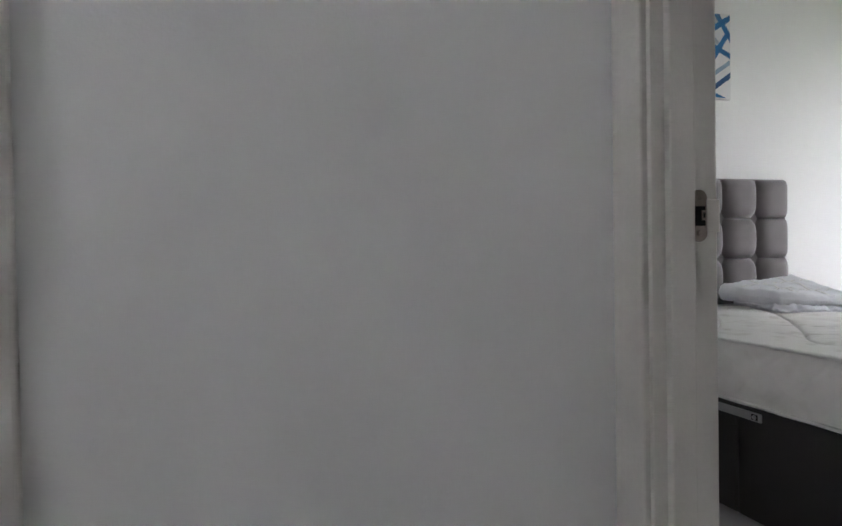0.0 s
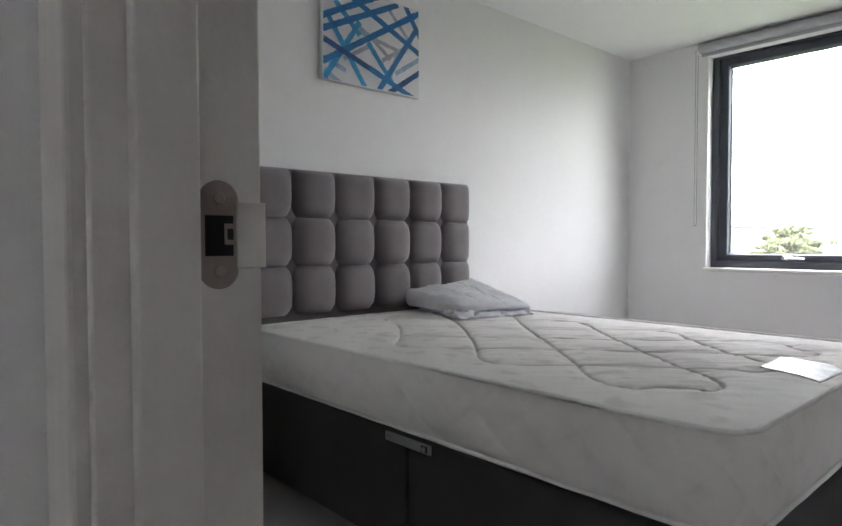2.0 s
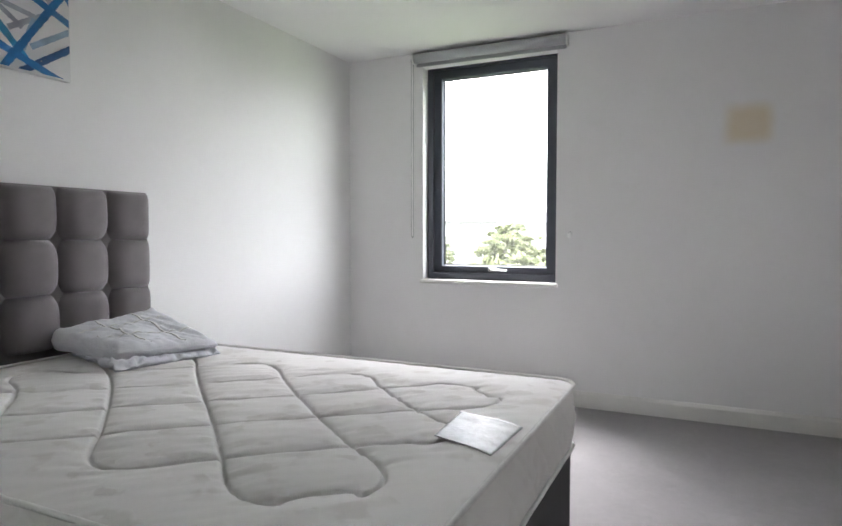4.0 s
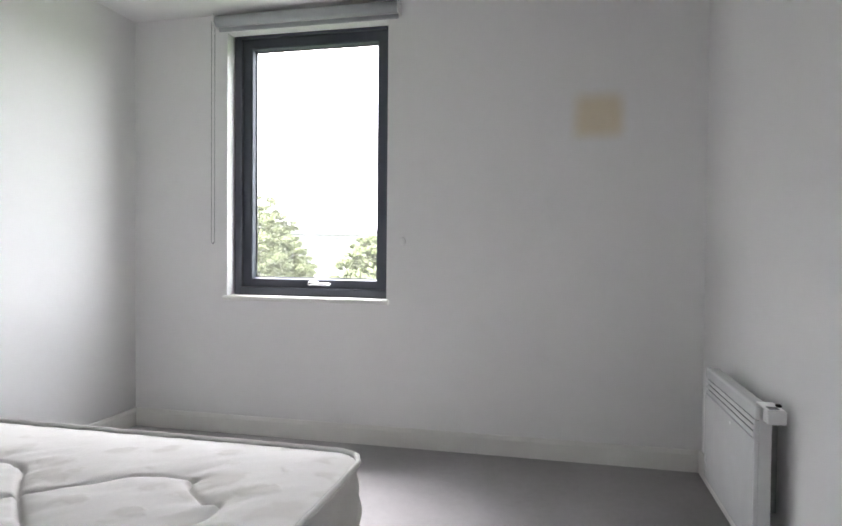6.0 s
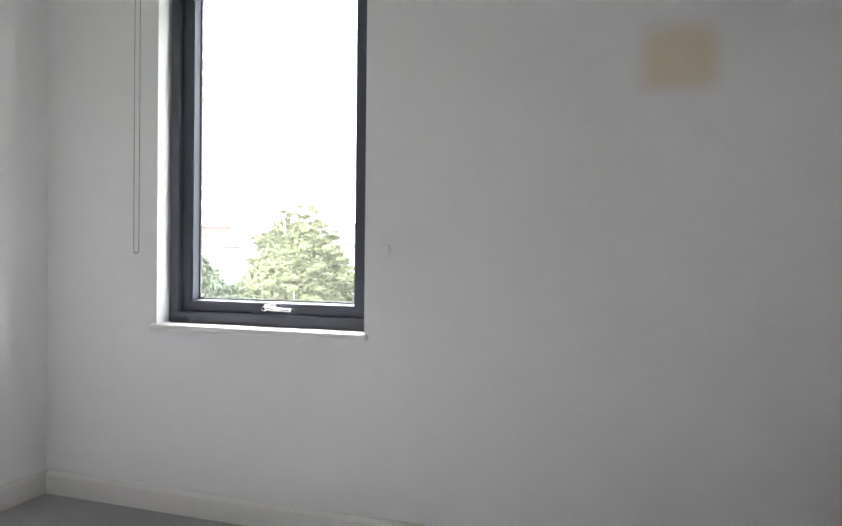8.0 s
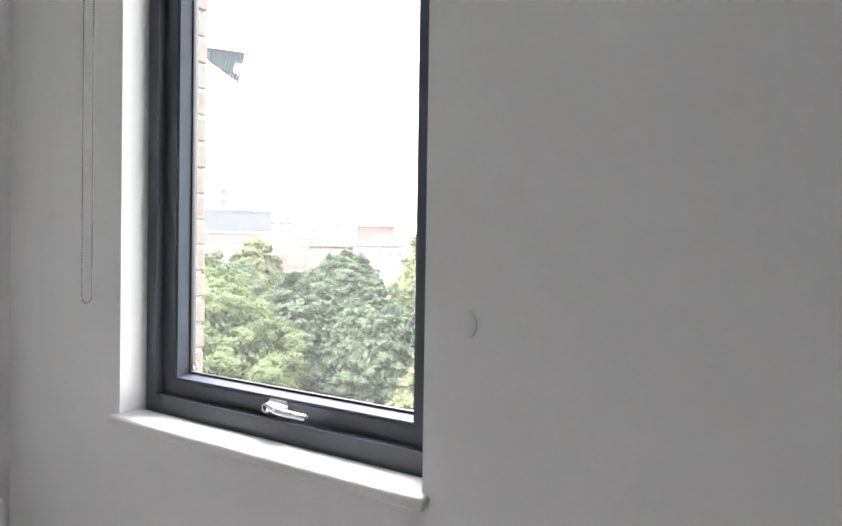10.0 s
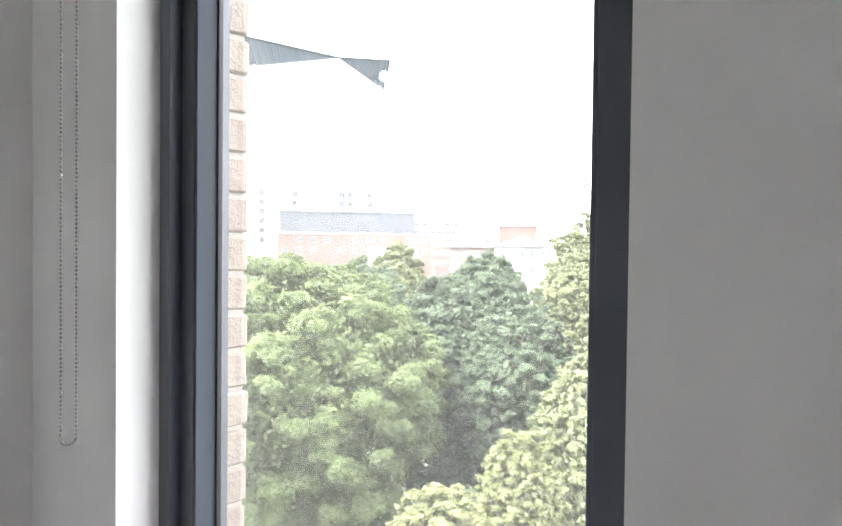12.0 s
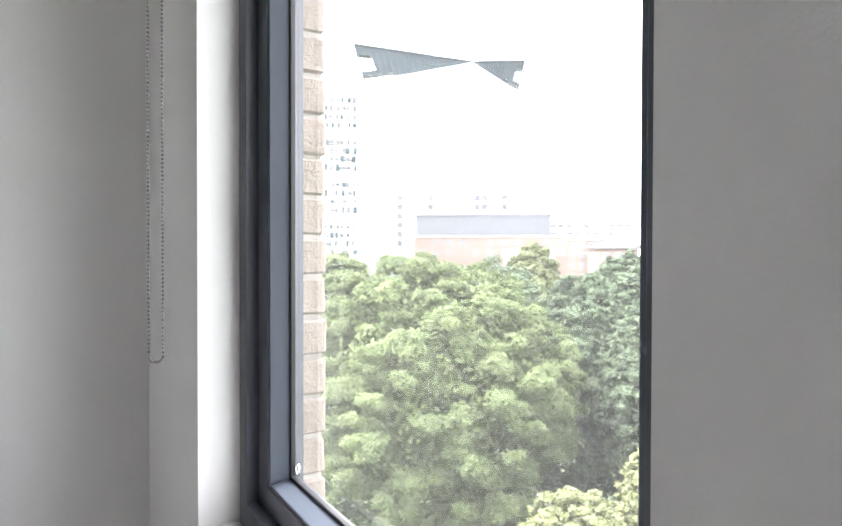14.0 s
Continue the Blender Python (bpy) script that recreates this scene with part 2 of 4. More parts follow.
    for r0, r1 in zip(rings, rings[1:] + (rings[:1] if closed else [])):
        for k in range(sides):
            bm.faces.new((r0[k], r0[(k + 1) % sides], r1[(k + 1) % sides], r1[k]))
    if not closed:
        bm.faces.new(rings[0][::-1])
        bm.faces.new(rings[-1])
    return bm


def prism(poly, depth, matrix=None):
    """A polygon in x and z, given in order, extruded along y."""
    bm = bmesh.new()
    a = [bm.verts.new((x, 0, z)) for x, z in poly]
    b = [bm.verts.new((x, depth, z)) for x, z in poly]
    bm.faces.new(a)
    bm.faces.new(b[::-1])
    for i in range(len(poly)):
        j = (i + 1) % len(poly)
        bm.faces.new((a[i], b[i], b[j], a[j]))
    bmesh.ops.recalc_face_normals(bm, faces=bm.faces)
    if matrix:
        bm.transform(matrix)
    return bm


def empty(name, at, label, category, group=""):
    ob = new(name)
    ob.empty_display_size = 0.1
    ob.matrix_world = Matrix.Translation(at)
    return tagged(ob, label, category, group)


def structure(name, bm, material, label, category="wall"):
    return tagged(part(name, bm, material), label, category, kind="structure")


# ---- the room ----
W, L, D, H = 3.062, 3.19, -0.938, 2.325          # right wall, window wall, door wall, ceiling
WX0, WX1, WZ0, WZ1 = 0.587, 1.512, 0.768, 2.226   # window opening
FRAME_Y = 3.26                                    # inner face of the window frame
OUT_Y = 3.40                                      # outer face of the brickwork
HALL_Y = -1.034                                   # hall face of the door wall
JX0, JX1, DOOR_H = 2.034, 2.84, 2.04              # door opening
HX0, HX1, HALL_END = 1.978, 2.99, -2.9            # hall

structure("floor", box(-0.1, W + 0.1, HALL_END - 0.1, L + 0.06, -0.12, 0), m_carpet, "grey cut-pile carpet, lightly trodden", "floor")
structure("ceiling", box(-0.1, W + 0.1, HALL_END - 0.1, L + 0.25, H, H + 0.15), m_ceiling, "smooth white painted ceiling", "ceiling")
structure("wall_west", box(-0.12, 0, D - 0.12, L, 0, H), m_wall, "white painted wall behind the bed")
structure("wall_east", box(W, W + 0.12, D, L, 0, H), m_wall, "white painted wall with the panel heater")
bm = box(-0.12, WX0, L, L + 0.10, 0, H)
box(WX1, W + 0.12, L, L + 0.10, 0, H, bm=bm)
box(WX0, WX1, L, L + 0.10, 0, WZ0, bm=bm)
box(WX0, WX1, L, L + 0.10, WZ1, H, bm=bm)
structure("wall_north", bm, m_window_wall, "white painted window wall with a yellowed square stain")
bm = box(0, JX0, HALL_Y, D, 0, H)
box(JX1, W, HALL_Y, D, 0, H, bm=bm)
box(JX0, JX1, HALL_Y, D, DOOR_H, H, bm=bm)
structure("wall_south", bm, m_wall, "white painted wall round the bedroom doorway")
bm = box(HX0 - 0.1, HX0, HALL_END, HALL_Y, 0, H)
structure("wall_hall_west", bm, m_wall, "plain white painted hall wall, in shade")
structure("wall_hall_east", box(HX1, HX1 + 0.1, HALL_END, HALL_Y, 0, H), m_wall, "plain white painted hall wall")
# end wall with an added opening that lets light into the hall
bm = box(HX0 - 0.1, 2.32, HALL_END - 0.1, HALL_END, 0, H)
box(2.64, HX1 + 0.1, HALL_END - 0.1, HALL_END, 0, H, bm=bm)
box(2.32, 2.64, HALL_END - 0.1, HALL_END, 0, 1.54, bm=bm)
box(2.32, 2.64, HALL_END - 0.1, HALL_END, 1.89, H, bm=bm)
structure("wall_hall_south", bm, m_wall, "plain white painted end wall of the hall with an added window opening")


def skirting(name, length, label, at, turn):
    """Skirting along x with a chamfered top, its back on y = 0."""
    poly = [(0, 0), (0.016, 0), (0.016, 0.082), (0.011, 0.095), (0.008, 0.101), (0, 0.101)]
    bm = bmesh.new()
    a = [bm.verts.new((0, -y, z)) for y, z in poly]
    b = [bm.verts.new((length, -y, z)) for y, z in poly]
    bm.faces.new(a)
    bm.faces.new(b[::-1])
    for i in range(len(poly)):
        j = (i + 1) % len(poly)
        bm.faces.new((a[i], b[i], b[j], a[j]))
    bmesh.ops.recalc_face_normals(bm, faces=bm.faces)
    bm.transform(pose(*at, 0, 0, turn))
    return structure(name, bm, m_trim, label, "skirting board")


skirting("baseboard_north", W - 0.032, "white gloss skirting board below the window", (0.016, L, 0), 0)
skirting("baseboard_west", L - D, "white gloss skirting board behind the bed", (0, D, 0), 90)
skirting("baseboard_east", L - D, "white gloss skirting board under the heater", (W, L, 0), -90)
skirting("baseboard_hall", HALL_Y - 0.022 - HALL_END, "white skirting board in the hall", (HX0, HALL_END, 0), 90)

# doorway: lining with stops, architraves
jamb = empty("door_frame", (JX0, D, 0), "cream painted door lining with a latch plate", "door frame")
jamb["kind"] = "structure"
jamb_at = Matrix.Translation((JX0, D, 0)).inverted()


def jamb_part(name, bm, label="", material=None, smooth=False):
    bm.transform(jamb_at)
    return part(name, bm, material or m_lining, jamb, label, smooth)


jamb_part("lining", box(JX0, JX0 + 0.012, HALL_Y - 0.004, D + 0.001, 0, DOOR_H, 0.0015))
jamb_part("lining", box(JX1 - 0.012, JX1, HALL_Y - 0.004, D + 0.004, 0, DOOR_H, 0.0015))
jamb_part("lining_head", box(JX0 + 0.012, JX1 - 0.012, HALL_Y - 0.004, D + 0.004, DOOR_H - 0.012, DOOR_H, 0.0015))
jamb_part("door_stop", box(JX0 + 0.012, JX0 + 0.024, -1.018, -0.981, 0, DOOR_H - 0.012, 0.002))
jamb_part("door_stop", box(JX1 - 0.024, JX1 - 0.012, -1.018, -0.981, 0, DOOR_H - 0.012, 0.002))
jamb_part("door_stop", box(JX0 + 0.024, JX1 - 0.024, -1.018, -0.981, DOOR_H - 0.024, DOOR_H - 0.012, 0.002))


def architrave(x0, x1, y, z1, out):
    """A moulded upright: flat with a stepped inner edge, out: the way it stands proud in y."""
    bm = box(x0, x1, min(y, y + 0.014 * out), max(y, y + 0.014 * out), 0, z1, 0.003)
    return bm


jamb_part("architrave", architrave(HX0 + 0.001, JX0 + 0.006, HALL_Y, DOOR_H + 0.06, -1))
jamb_part("architrave", architrave(JX1 - 0.006, JX1 + 0.06, HALL_Y, DOOR_H + 0.06, -1))
jamb_part("architrave_head", box(JX0 + 0.006, JX1 - 0.006, HALL_Y - 0.014, HALL_Y, DOOR_H - 0.006, DOOR_H + 0.06, 0.003))
jamb_part("architrave", box(JX0 - 0.064, JX0 - 0.004, D, D + 0.008, 0, DOOR_H + 0.06, 0.002))
jamb_part("architrave", architrave(JX1 - 0.006, JX1 + 0.06, D, DOOR_H + 0.06, 1))
jamb_part("architrave_head", box(JX0 + 0.006, JX1 - 0.006, D, D + 0.014, DOOR_H - 0.006, DOOR_H + 0.06, 0.003))
# frame of the next door along the hall
structure("trim", box(HX0, HX0 + 0.016, -1.83, -1.752, 0, 2.1, 0.004), m_lining, "white architrave of another hall door", "architrave")


def strike_plate():
    """A round-ended latch plate let into the lining, with its box, lip and two screws."""
    z0, z1, r, xf = 0.913, 0.980, 0.0125, JX0 + 0.012
    yc = -0.966
    bm = bmesh.new()
    ring = []
    for k in range(24):
        a = math.tau * k / 24
        ring.append((yc + r * math.cos(a), (z1 - r if math.sin(a) >= 0 else z0 + r) + r * math.sin(a)))
    f = [bm.verts.new((xf + 0.0016, y, z)) for y, z in ring]
    g = [bm.verts.new((xf - 0.001, y, z)) for y, z in ring]
    bm.faces.new(f)
    for i in range(24):
        j = (i + 1) % 24
        bm.faces.new((f[i], g[i], g[j], f[j]))
    bmesh.ops.recalc_face_normals(bm, faces=bm.faces)
    bm.transform(jamb_at)
    plate = part("strike_plate", bm, m_strike, jamb, "dull nickel latch plate with rounded ends")
    zc = (z0 + z1) / 2
    # thin black slab paints the shade inside the latch hole
    bm = box(xf + 0.0012, xf + 0.0020, yc - 0.009, yc + 0.009, zc - 0.013, zc + 0.012)
    bm.transform(jamb_at)
    part("latch_hole", bm, m_black, plate, "black slab for the shade in the latch opening")
    bm = box(xf + 0.0014, xf + 0.0032, yc + 0.004, yc + 0.009, zc - 0.006, zc - 0.003)
    box(xf + 0.0014, xf + 0.0032, yc + 0.004, yc + 0.009, zc + 0.004, zc + 0.007, bm=bm)
    box(xf + 0.0014, xf + 0.0032, yc + 0.003, yc + 0.0045, zc - 0.006, zc + 0.007, bm=bm)
    bm.transform(jamb_at)
    part("tongue", bm, m_strike, plate)
    bm = box(xf + 0.0006, xf + 0.0026, yc + 0.011, D + 0.003, zc - 0.021, zc + 0.021, 0.0008)
    bm.transform(jamb_at)
    part("lip", bm, m_lining, plate, "bright latch lip")
    for z in (z0 + 0.011, z1 - 0.011):
        bm = bmesh.new()
        bmesh.ops.create_cone(bm, cap_ends=True, segments=12, radius1=0.0042, radius2=0.0032, depth=0.0012, matrix=pose(xf + 0.002, yc, z, 0, 90, 0))
        box(xf + 0.0024, xf + 0.0028, yc - 0.003, yc + 0.003, z - 0.0005, z + 0.0005, bm=bm)
        bm.transform(jamb_at)
        part("screw", bm, m_strike, plate)


strike_plate()

# ---- the window ----
window = empty("window_1", (WX0, FRAME_Y, WZ0), "anthracite aluminium casement window, closed, clear glass", "window")
window["kind"] = "structure"
win_at = Matrix.Translation((WX0, FRAME_Y, WZ0)).inverted()


def win_part(name, bm, material, label="", parent=None, smooth=False):
    bm.transform(win_at)
    return part(name, bm, material, parent or window, label, smooth)


def frame_ring(x0, x1, z0, z1, w, y0, y1, wb=None, slope=0.0):
    """A mitred rectangular frame with bars w wide, its inner face sloped back by slope."""
    wb = wb or w
    bm = bmesh.new()
    loops = []
    for y, dx in ((y0, 0), (y1, 0)):
        loops.append([bm.verts.new(p) for p in ((x0, y, z0), (x1, y, z0), (x1, y, z1), (x0, y, z1))])
    for y, s in ((y0, 0.0), (y1, slope)):
        loops.append([bm.verts.new(p) for p in ((x0 + w + s, y, z0 + wb + s), (x1 - w - s, y, z0 + wb + s), (x1 - w - s, y, z1 - w - s), (x0 + w + s, y, z1 - w - s))])
    o0, o1, i0, i1 = loops
    for k in range(4):
        j = (k + 1) % 4
        bm.faces.new((o0[k], i0[k], i0[j], o0[j]))
        bm.faces.new((o1[k], o1[j], i1[j], i1[k]))
        bm.faces.new((i0[k], i1[k], i1[j], i0[j]))
        bm.faces.new((o0[k], o0[j], o1[j], o1[k]))
    bmesh.ops.recalc_face_normals(bm, faces=bm.faces)
    edges = [e for e in bm.edges if all(abs(v.co.y - y0) < 1e-6 for v in e.verts)]
    bmesh.ops.bevel(bm, geom=edges, offset=0.0015, segments=2, profile=0.5, affect="EDGES")
    return bm


FX0, FX1, FZ0, FZ1 = 0.604, 1.516, 0.772, 2.246
window_frame = win_part("window_frame", frame_ring(FX0 - 0.012, FX1 + 0.012, FZ0 - 0.004, FZ1 + 0.008, 0.042, FRAME_Y, FRAME_Y + 0.09, wb=0.048), m_frame, "anthracite outer frame")
sash = win_part("sash", frame_ring(FX0 + 0.030, FX1 - 0.030, FZ0 + 0.034, FZ1 - 0.034, 0.050, FRAME_Y + 0.022, FRAME_Y + 0.085), m_frame, "anthracite opening sash")
win_part("glazing_bead", frame_ring(FX0 + 0.080, FX1 - 0.080, FZ0 + 0.084, FZ1 - 0.084, 0.006, FRAME_Y + 0.024, FRAME_Y + 0.062, slope=0.008), m_bead, "grey sloped glazing bead", sash)
win_part("gasket", frame_ring(FX0 + 0.086, FX1 - 0.086, FZ0 + 0.090, FZ1 - 0.090, 0.012, FRAME_Y + 0.056, FRAME_Y + 0.064), m_gasket, "black rubber glazing seal", sash)
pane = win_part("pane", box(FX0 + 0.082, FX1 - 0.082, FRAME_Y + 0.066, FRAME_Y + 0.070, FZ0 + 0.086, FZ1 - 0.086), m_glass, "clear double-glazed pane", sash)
pane.visible_shadow = False
# small round maker's stamp in the corner of the glass
bm = bmesh.new()
cx, cz, cy = FX0 + 0.108, FZ0 + 0.116, FRAME_Y + 0.0645
tube([(cx + 0.0075 * math.cos(a), cy, cz + 0.0095 * math.sin(a)) for a in [k * math.tau / 20 for k in range(20)]], 0.0012, 5, True, bm)
box(cx - 0.005, cx + 0.005, cy - 0.0006, cy + 0.0006, cz - 0.0012, cz + 0.0012, bm=bm)
box(cx - 0.003, cx + 0.003, cy - 0.0006, cy + 0.0006, cz + 0.003, cz + 0.0045, bm=bm)
box(cx - 0.003, cx + 0.003, cy - 0.0006, cy + 0.0006, cz - 0.0045, cz - 0.003, bm=bm)
win_part("glass_stamp", bm, m_silver, "small round silver stamp on the glass", sash)


def window_handle():
    """A silver lever handle on a rose with a lock barrel, on the bottom rail of the sash."""
    y = FRAME_Y + 0.022
    x, z = 1.058, 0.843
    rose = box(x - 0.020, x + 0.040, y - 0.012, y, z - 0.015, z + 0.015, 0.007, 3)
    handle = win_part("handle", rose, m_silver, "silver lever handle with a key barrel", sash, True)
    pts, rad = [], []
    for k in range(13):
        s = k / 12
        pts.append((x - 0.006 + 0.124 * s, y - 0.022 - 0.016 * math.sin(min(1, s * 1.9) * math.pi / 2) * (1 - 0.35 * s), z + 0.002 - 0.006 * math.sin(s * 1.7)))
        rad.append(0.0095 - 0.0022 * s)
    bm = tube(pts, rad, 12)
    lever = win_part("lever", bm, m_silver, "", handle, True)
    bm = bmesh.new()
    bmesh.ops.create_cone(bm, cap_ends=True, segments=20, radius1=0.012, radius2=0.011, depth=0.026, matrix=pose(x - 0.004, y - 0.020, z - 0.001, 90, 0, 0))
    lock = win_part("lock_barrel", bm, m_silver, "", handle, True)
    # black disc paints the shade of the keyhole
    bm = bmesh.new()
    bmesh.ops.create_cone(bm, cap_ends=True, segments=16, radius1=0.006, radius2=0.006, depth=0.001, matrix=pose(x - 0.004, y - 0.0335, z - 0.001, 90, 0, 0))
    win_part("keyhole", bm, m_black, "", handle)


window_handle()
# sill board with a rounded nose
bm = box(WX0 - 0.020, WX1 + 0.016, L - 0.024, FRAME_Y - 0.002, WZ0 - 0.024, WZ0 + 0.003, 0.009, 4)
win_part("window_sill", bm, m_trim, "white gloss sill board with a rounded nose", None, False)

# unseen plain window added at the hall's far end, behind the walk, for daylight
added_window = empty("added_window_2", (2.48, HALL_END - 0.05, 0.85), "plain white window with clear glass, added unseen to light the hall", "window")
added_window["kind"] = "structure"
bm = frame_ring(2.32, 2.64, 1.54, 1.89, 0.02, HALL_END - 0.07, HALL_END - 0.03)
bm.transform(Matrix.Translation((2.48, HALL_END - 0.05, 0.85)).inverted())
part("window_frame", bm, m_trim, added_window)
bm = box(2.335, 2.625, HALL_END - 0.052, HALL_END - 0.048, 1.555, 1.875)
bm.transform(Matrix.Translation((2.48, HALL_END - 0.05, 0.85)).inverted())
pane2 = part("pane", bm, m_glass, added_window)
pane2.visible_shadow = False

# ---- roller blind over the window ----
blind = empty("roller_blind", (1.05, L, 2.24), "grey roller blind, fully rolled up, with a metal bead chain", "blind")
blind_at = Matrix.Translation((1.05, L, 2.24)).inverted()


def blind_part(name, bm, material, label="", parent=None, smooth=False):
    bm.transform(blind_at)
    return part(name, bm, material, parent or blind, label, smooth)


BX0, BX1, BY, BZ = 0.536, 1.582, L - 0.042, 2.275
bm = bmesh.new()
bmesh.ops.create_cone(bm, cap_ends=True, segments=32, radius1=0.030, radius2=0.030, depth=BX1 - BX0 - 0.02, matrix=pose((BX0 + BX1) / 2, BY, BZ, 0, 90, 0))
blind_part("roll", bm, m_blind, "rolled grey fabric", None, True)
for x in (BX0, BX1 - 0.006):
    blind_part("bracket", box(x, x + 0.006, L - 0.075, L, BZ - 0.036, BZ + 0.036, 0.004), m_satin, "white end bracket")
blind_part("hem_bar", box(BX0 + 0.012, BX1 - 0.012, BY + 0.020, BY + 0.030, BZ - 0.050, BZ - 0.026, 0.003), m_blind, "grey hem bar")


def bead_chain():
    """The looped control chain: a thin cord with metal beads 7 mm apart."""
    x0, ya, yb, zb = 0.535, L - 0.070, L - 0.048, 1.057
    r = (yb - ya) / 2
    top = BZ - 0.01
    n = int((top - zb - r) / 0.0072)
    pts = [(x0 - 0.003, ya, top - k * 0.0072) for k in range(n)]
    pts += [(x0, (ya + yb) / 2 - r * math.cos(a), zb + r - r * math.sin(a) * 0.9) for a in [math.pi * (k + 0.5) / 8 for k in range(8)]]
    pts += [(x0 + 0.003, yb, zb + r + k * 0.0072) for k in range(n)]
    cord = blind_part("chain_cord", tube(pts[::3] + pts[-1:], 0.0006, 5), m_chain, "thin metal chain")
    bm = bmesh.new()
    ball = bmesh.new()
    bmesh.ops.create_icosphere(ball, subdivisions=1, radius=0.0027)
    vs, fs = [v.co.copy() for v in ball.verts], [[v.index for v in f.verts] for f in ball.faces]
    ball.free()
    verts, faces = [], []
    for p in pts:
        k = len(verts)
        verts += [(v + Vector(p))[:] for v in vs]
        faces += [[i + k for i in f] for f in fs]
    me = bpy.data.meshes.new("bead_string")
    me.from_pydata(verts, [], faces)
    me.transform(blind_at)
    me.polygons.foreach_set("use_smooth", [True] * len(me.polygons))
    me.materials.append(m_chain)
    ob = new("bead_string", me)
    ob.parent = blind
    tagged(ob, "silver bead chain", kind="stuff")


bead_chain()

# small round white stop on the wall beside the window
bm = bmesh.new()
bmesh.ops.create_uvsphere(bm, u_segments=20, v_segments=10, radius=0.021, matrix=Matrix.Translation((1.600, L - 0.001, 1.077)) @ Matrix.Diagonal((0.75, 0.40, 1.1, 1)))
bmesh.ops.bisect_plane(bm, geom=list(bm.verts) + list(bm.edges) + list(bm.faces), plane_co=(0, L - 0.0005, 0), plane_no=(0, 1, 0), clear_outer=True)
ob = part("wall_button", bm, m_satin, None, "", True)
tagged(ob, "small white domed button on the wall", "wall button")

# ---- the bed ----
BY0, BY1 = 0.012, 1.352          # width of the mattress
BX_HEAD, BX_FOOT = 0.090, 1.998
MZ0, MZ1 = 0.398, 0.606

bed = empty("bed", (1.0, 0.68, 0), "divan bed with a charcoal base and a taupe tufted headboard", "bed")
bed_at = Matrix.Translation((1.0, 0.68, 0)).inverted()


def bed_part(name, bm, material, label="", parent=None, smooth=False):
    bm.transform(bed_at)
    return part(name, bm, material, parent or bed, label, smooth)


SEAM = 1.092
for x0, x1 in ((0.085, SEAM - 0.0015), (SEAM + 0.0015, 1.985)):
    bed_part("base_section", box(x0, x1, 0.008, BY1 - 0.002, 0.035, MZ0 - 0.002, 0.008, 3), m_base, "charcoal fabric divan section")
for x in (0.2, SEAM, 1.85):
    for y in (0.12, 1.24):
        bm = bmesh.new()
        bmesh.ops.create_cone(bm, cap_ends=True, segments=14, radius1=0.018, radius2=0.024, depth=0.040, matrix=pose(x, y, 0.020))
        bed_part("foot", bm, m_gasket, "black plastic glide")
# steel link bar that joins the two sections
bm = box(0.998, 1.196, 0.0015, 0.0075, 0.356, 0.384, 0.0025)
link = bed_part("link_bar", bm, m_steel, "galvanised steel joining bar")
for x, r in ((1.012, 0.006), (1.172, 0.009)):
    bm = bmesh.new()
    bmesh.ops.create_cone(bm, cap_ends=True, segments=16, radius1=r, radius2=r * 0.7, depth=0.006, matrix=pose(x, -0.001, 0.370, 90, 0, 0))
    bed_part("bolt", bm, m_steel, "", link, True)
# black slab paints the shade in the bar's slot
bm = box(1.160, 1.184, -0.0005, 0.0012, 0.361, 0.379, 0.0004)
bed_part("slot", bm, m_black, "", link)

# headboard: flat upholstered panel with eighteen pads
HB_Y0, HB_Y1, HB_Z = -0.006, 1.350, 1.268
headboard = bed_part("headboard", box(0.018, 0.052, HB_Y0, HB_Y1, 0.02, HB_Z, 0.008, 3), m_velvet, "taupe velour headboard, deeply tufted in squares")


def pad_mesh(w, h, depth, flat_low, flat_high, flat_top, n=20):
    """A plump square cushion with pinched corners, standing on x = 0."""
    bm = bmesh.new()
    g = []
    for i in range(n + 1):
        row = []
        for j in range(n + 1):
            u, v = 2 * i / n - 1, 2 * j / n - 1
            u, v = math.sin(u * math.pi / 2), math.sin(v * math.pi / 2)
            outer = (u < 0 and flat_low) or (u > 0 and flat_high)
            square = v > 0 and flat_top
            bulge = max(0, 1 - abs(u) ** (5 if outer else 3.4)) ** (0.75 if outer else 0.55) * max(0, 1 - abs(v) ** (8 if square else 6)) ** 0.5
            pinch = 1 if outer or square else 1 - 0.9 * (abs(u * v)) ** 4
            sq = 1 if outer else 1 - (0.12 if square else 0.22) * abs(v) ** 3.6
            row.append(bm.verts.new((depth * bulge * pinch, u * w / 2 * sq, v * h / 2)))
        g.append(row)
    for i in range(n):
        for j in range(n):
            bm.faces.new((g[i][j], g[i + 1][j], g[i + 1][j + 1], g[i][j + 1]))
    bmesh.ops.recalc_face_normals(bm, faces=bm.faces)
    return bm


COLS = [HB_Y0 + 0.004, 0.236, 0.461, 0.688, 0.912, 1.134, HB_Y1 - 0.004]
ROWS = [HB_Z - 0.004, 1.056, 0.842, 0.628]
for i in range(6):
    for j in range(3):
        w, h = COLS[i + 1] - COLS[i], ROWS[j] - ROWS[j + 1]
        at = Matrix.Translation((0.050, (COLS[i] + COLS[i + 1]) / 2, (ROWS[j] + ROWS[j + 1]) / 2))
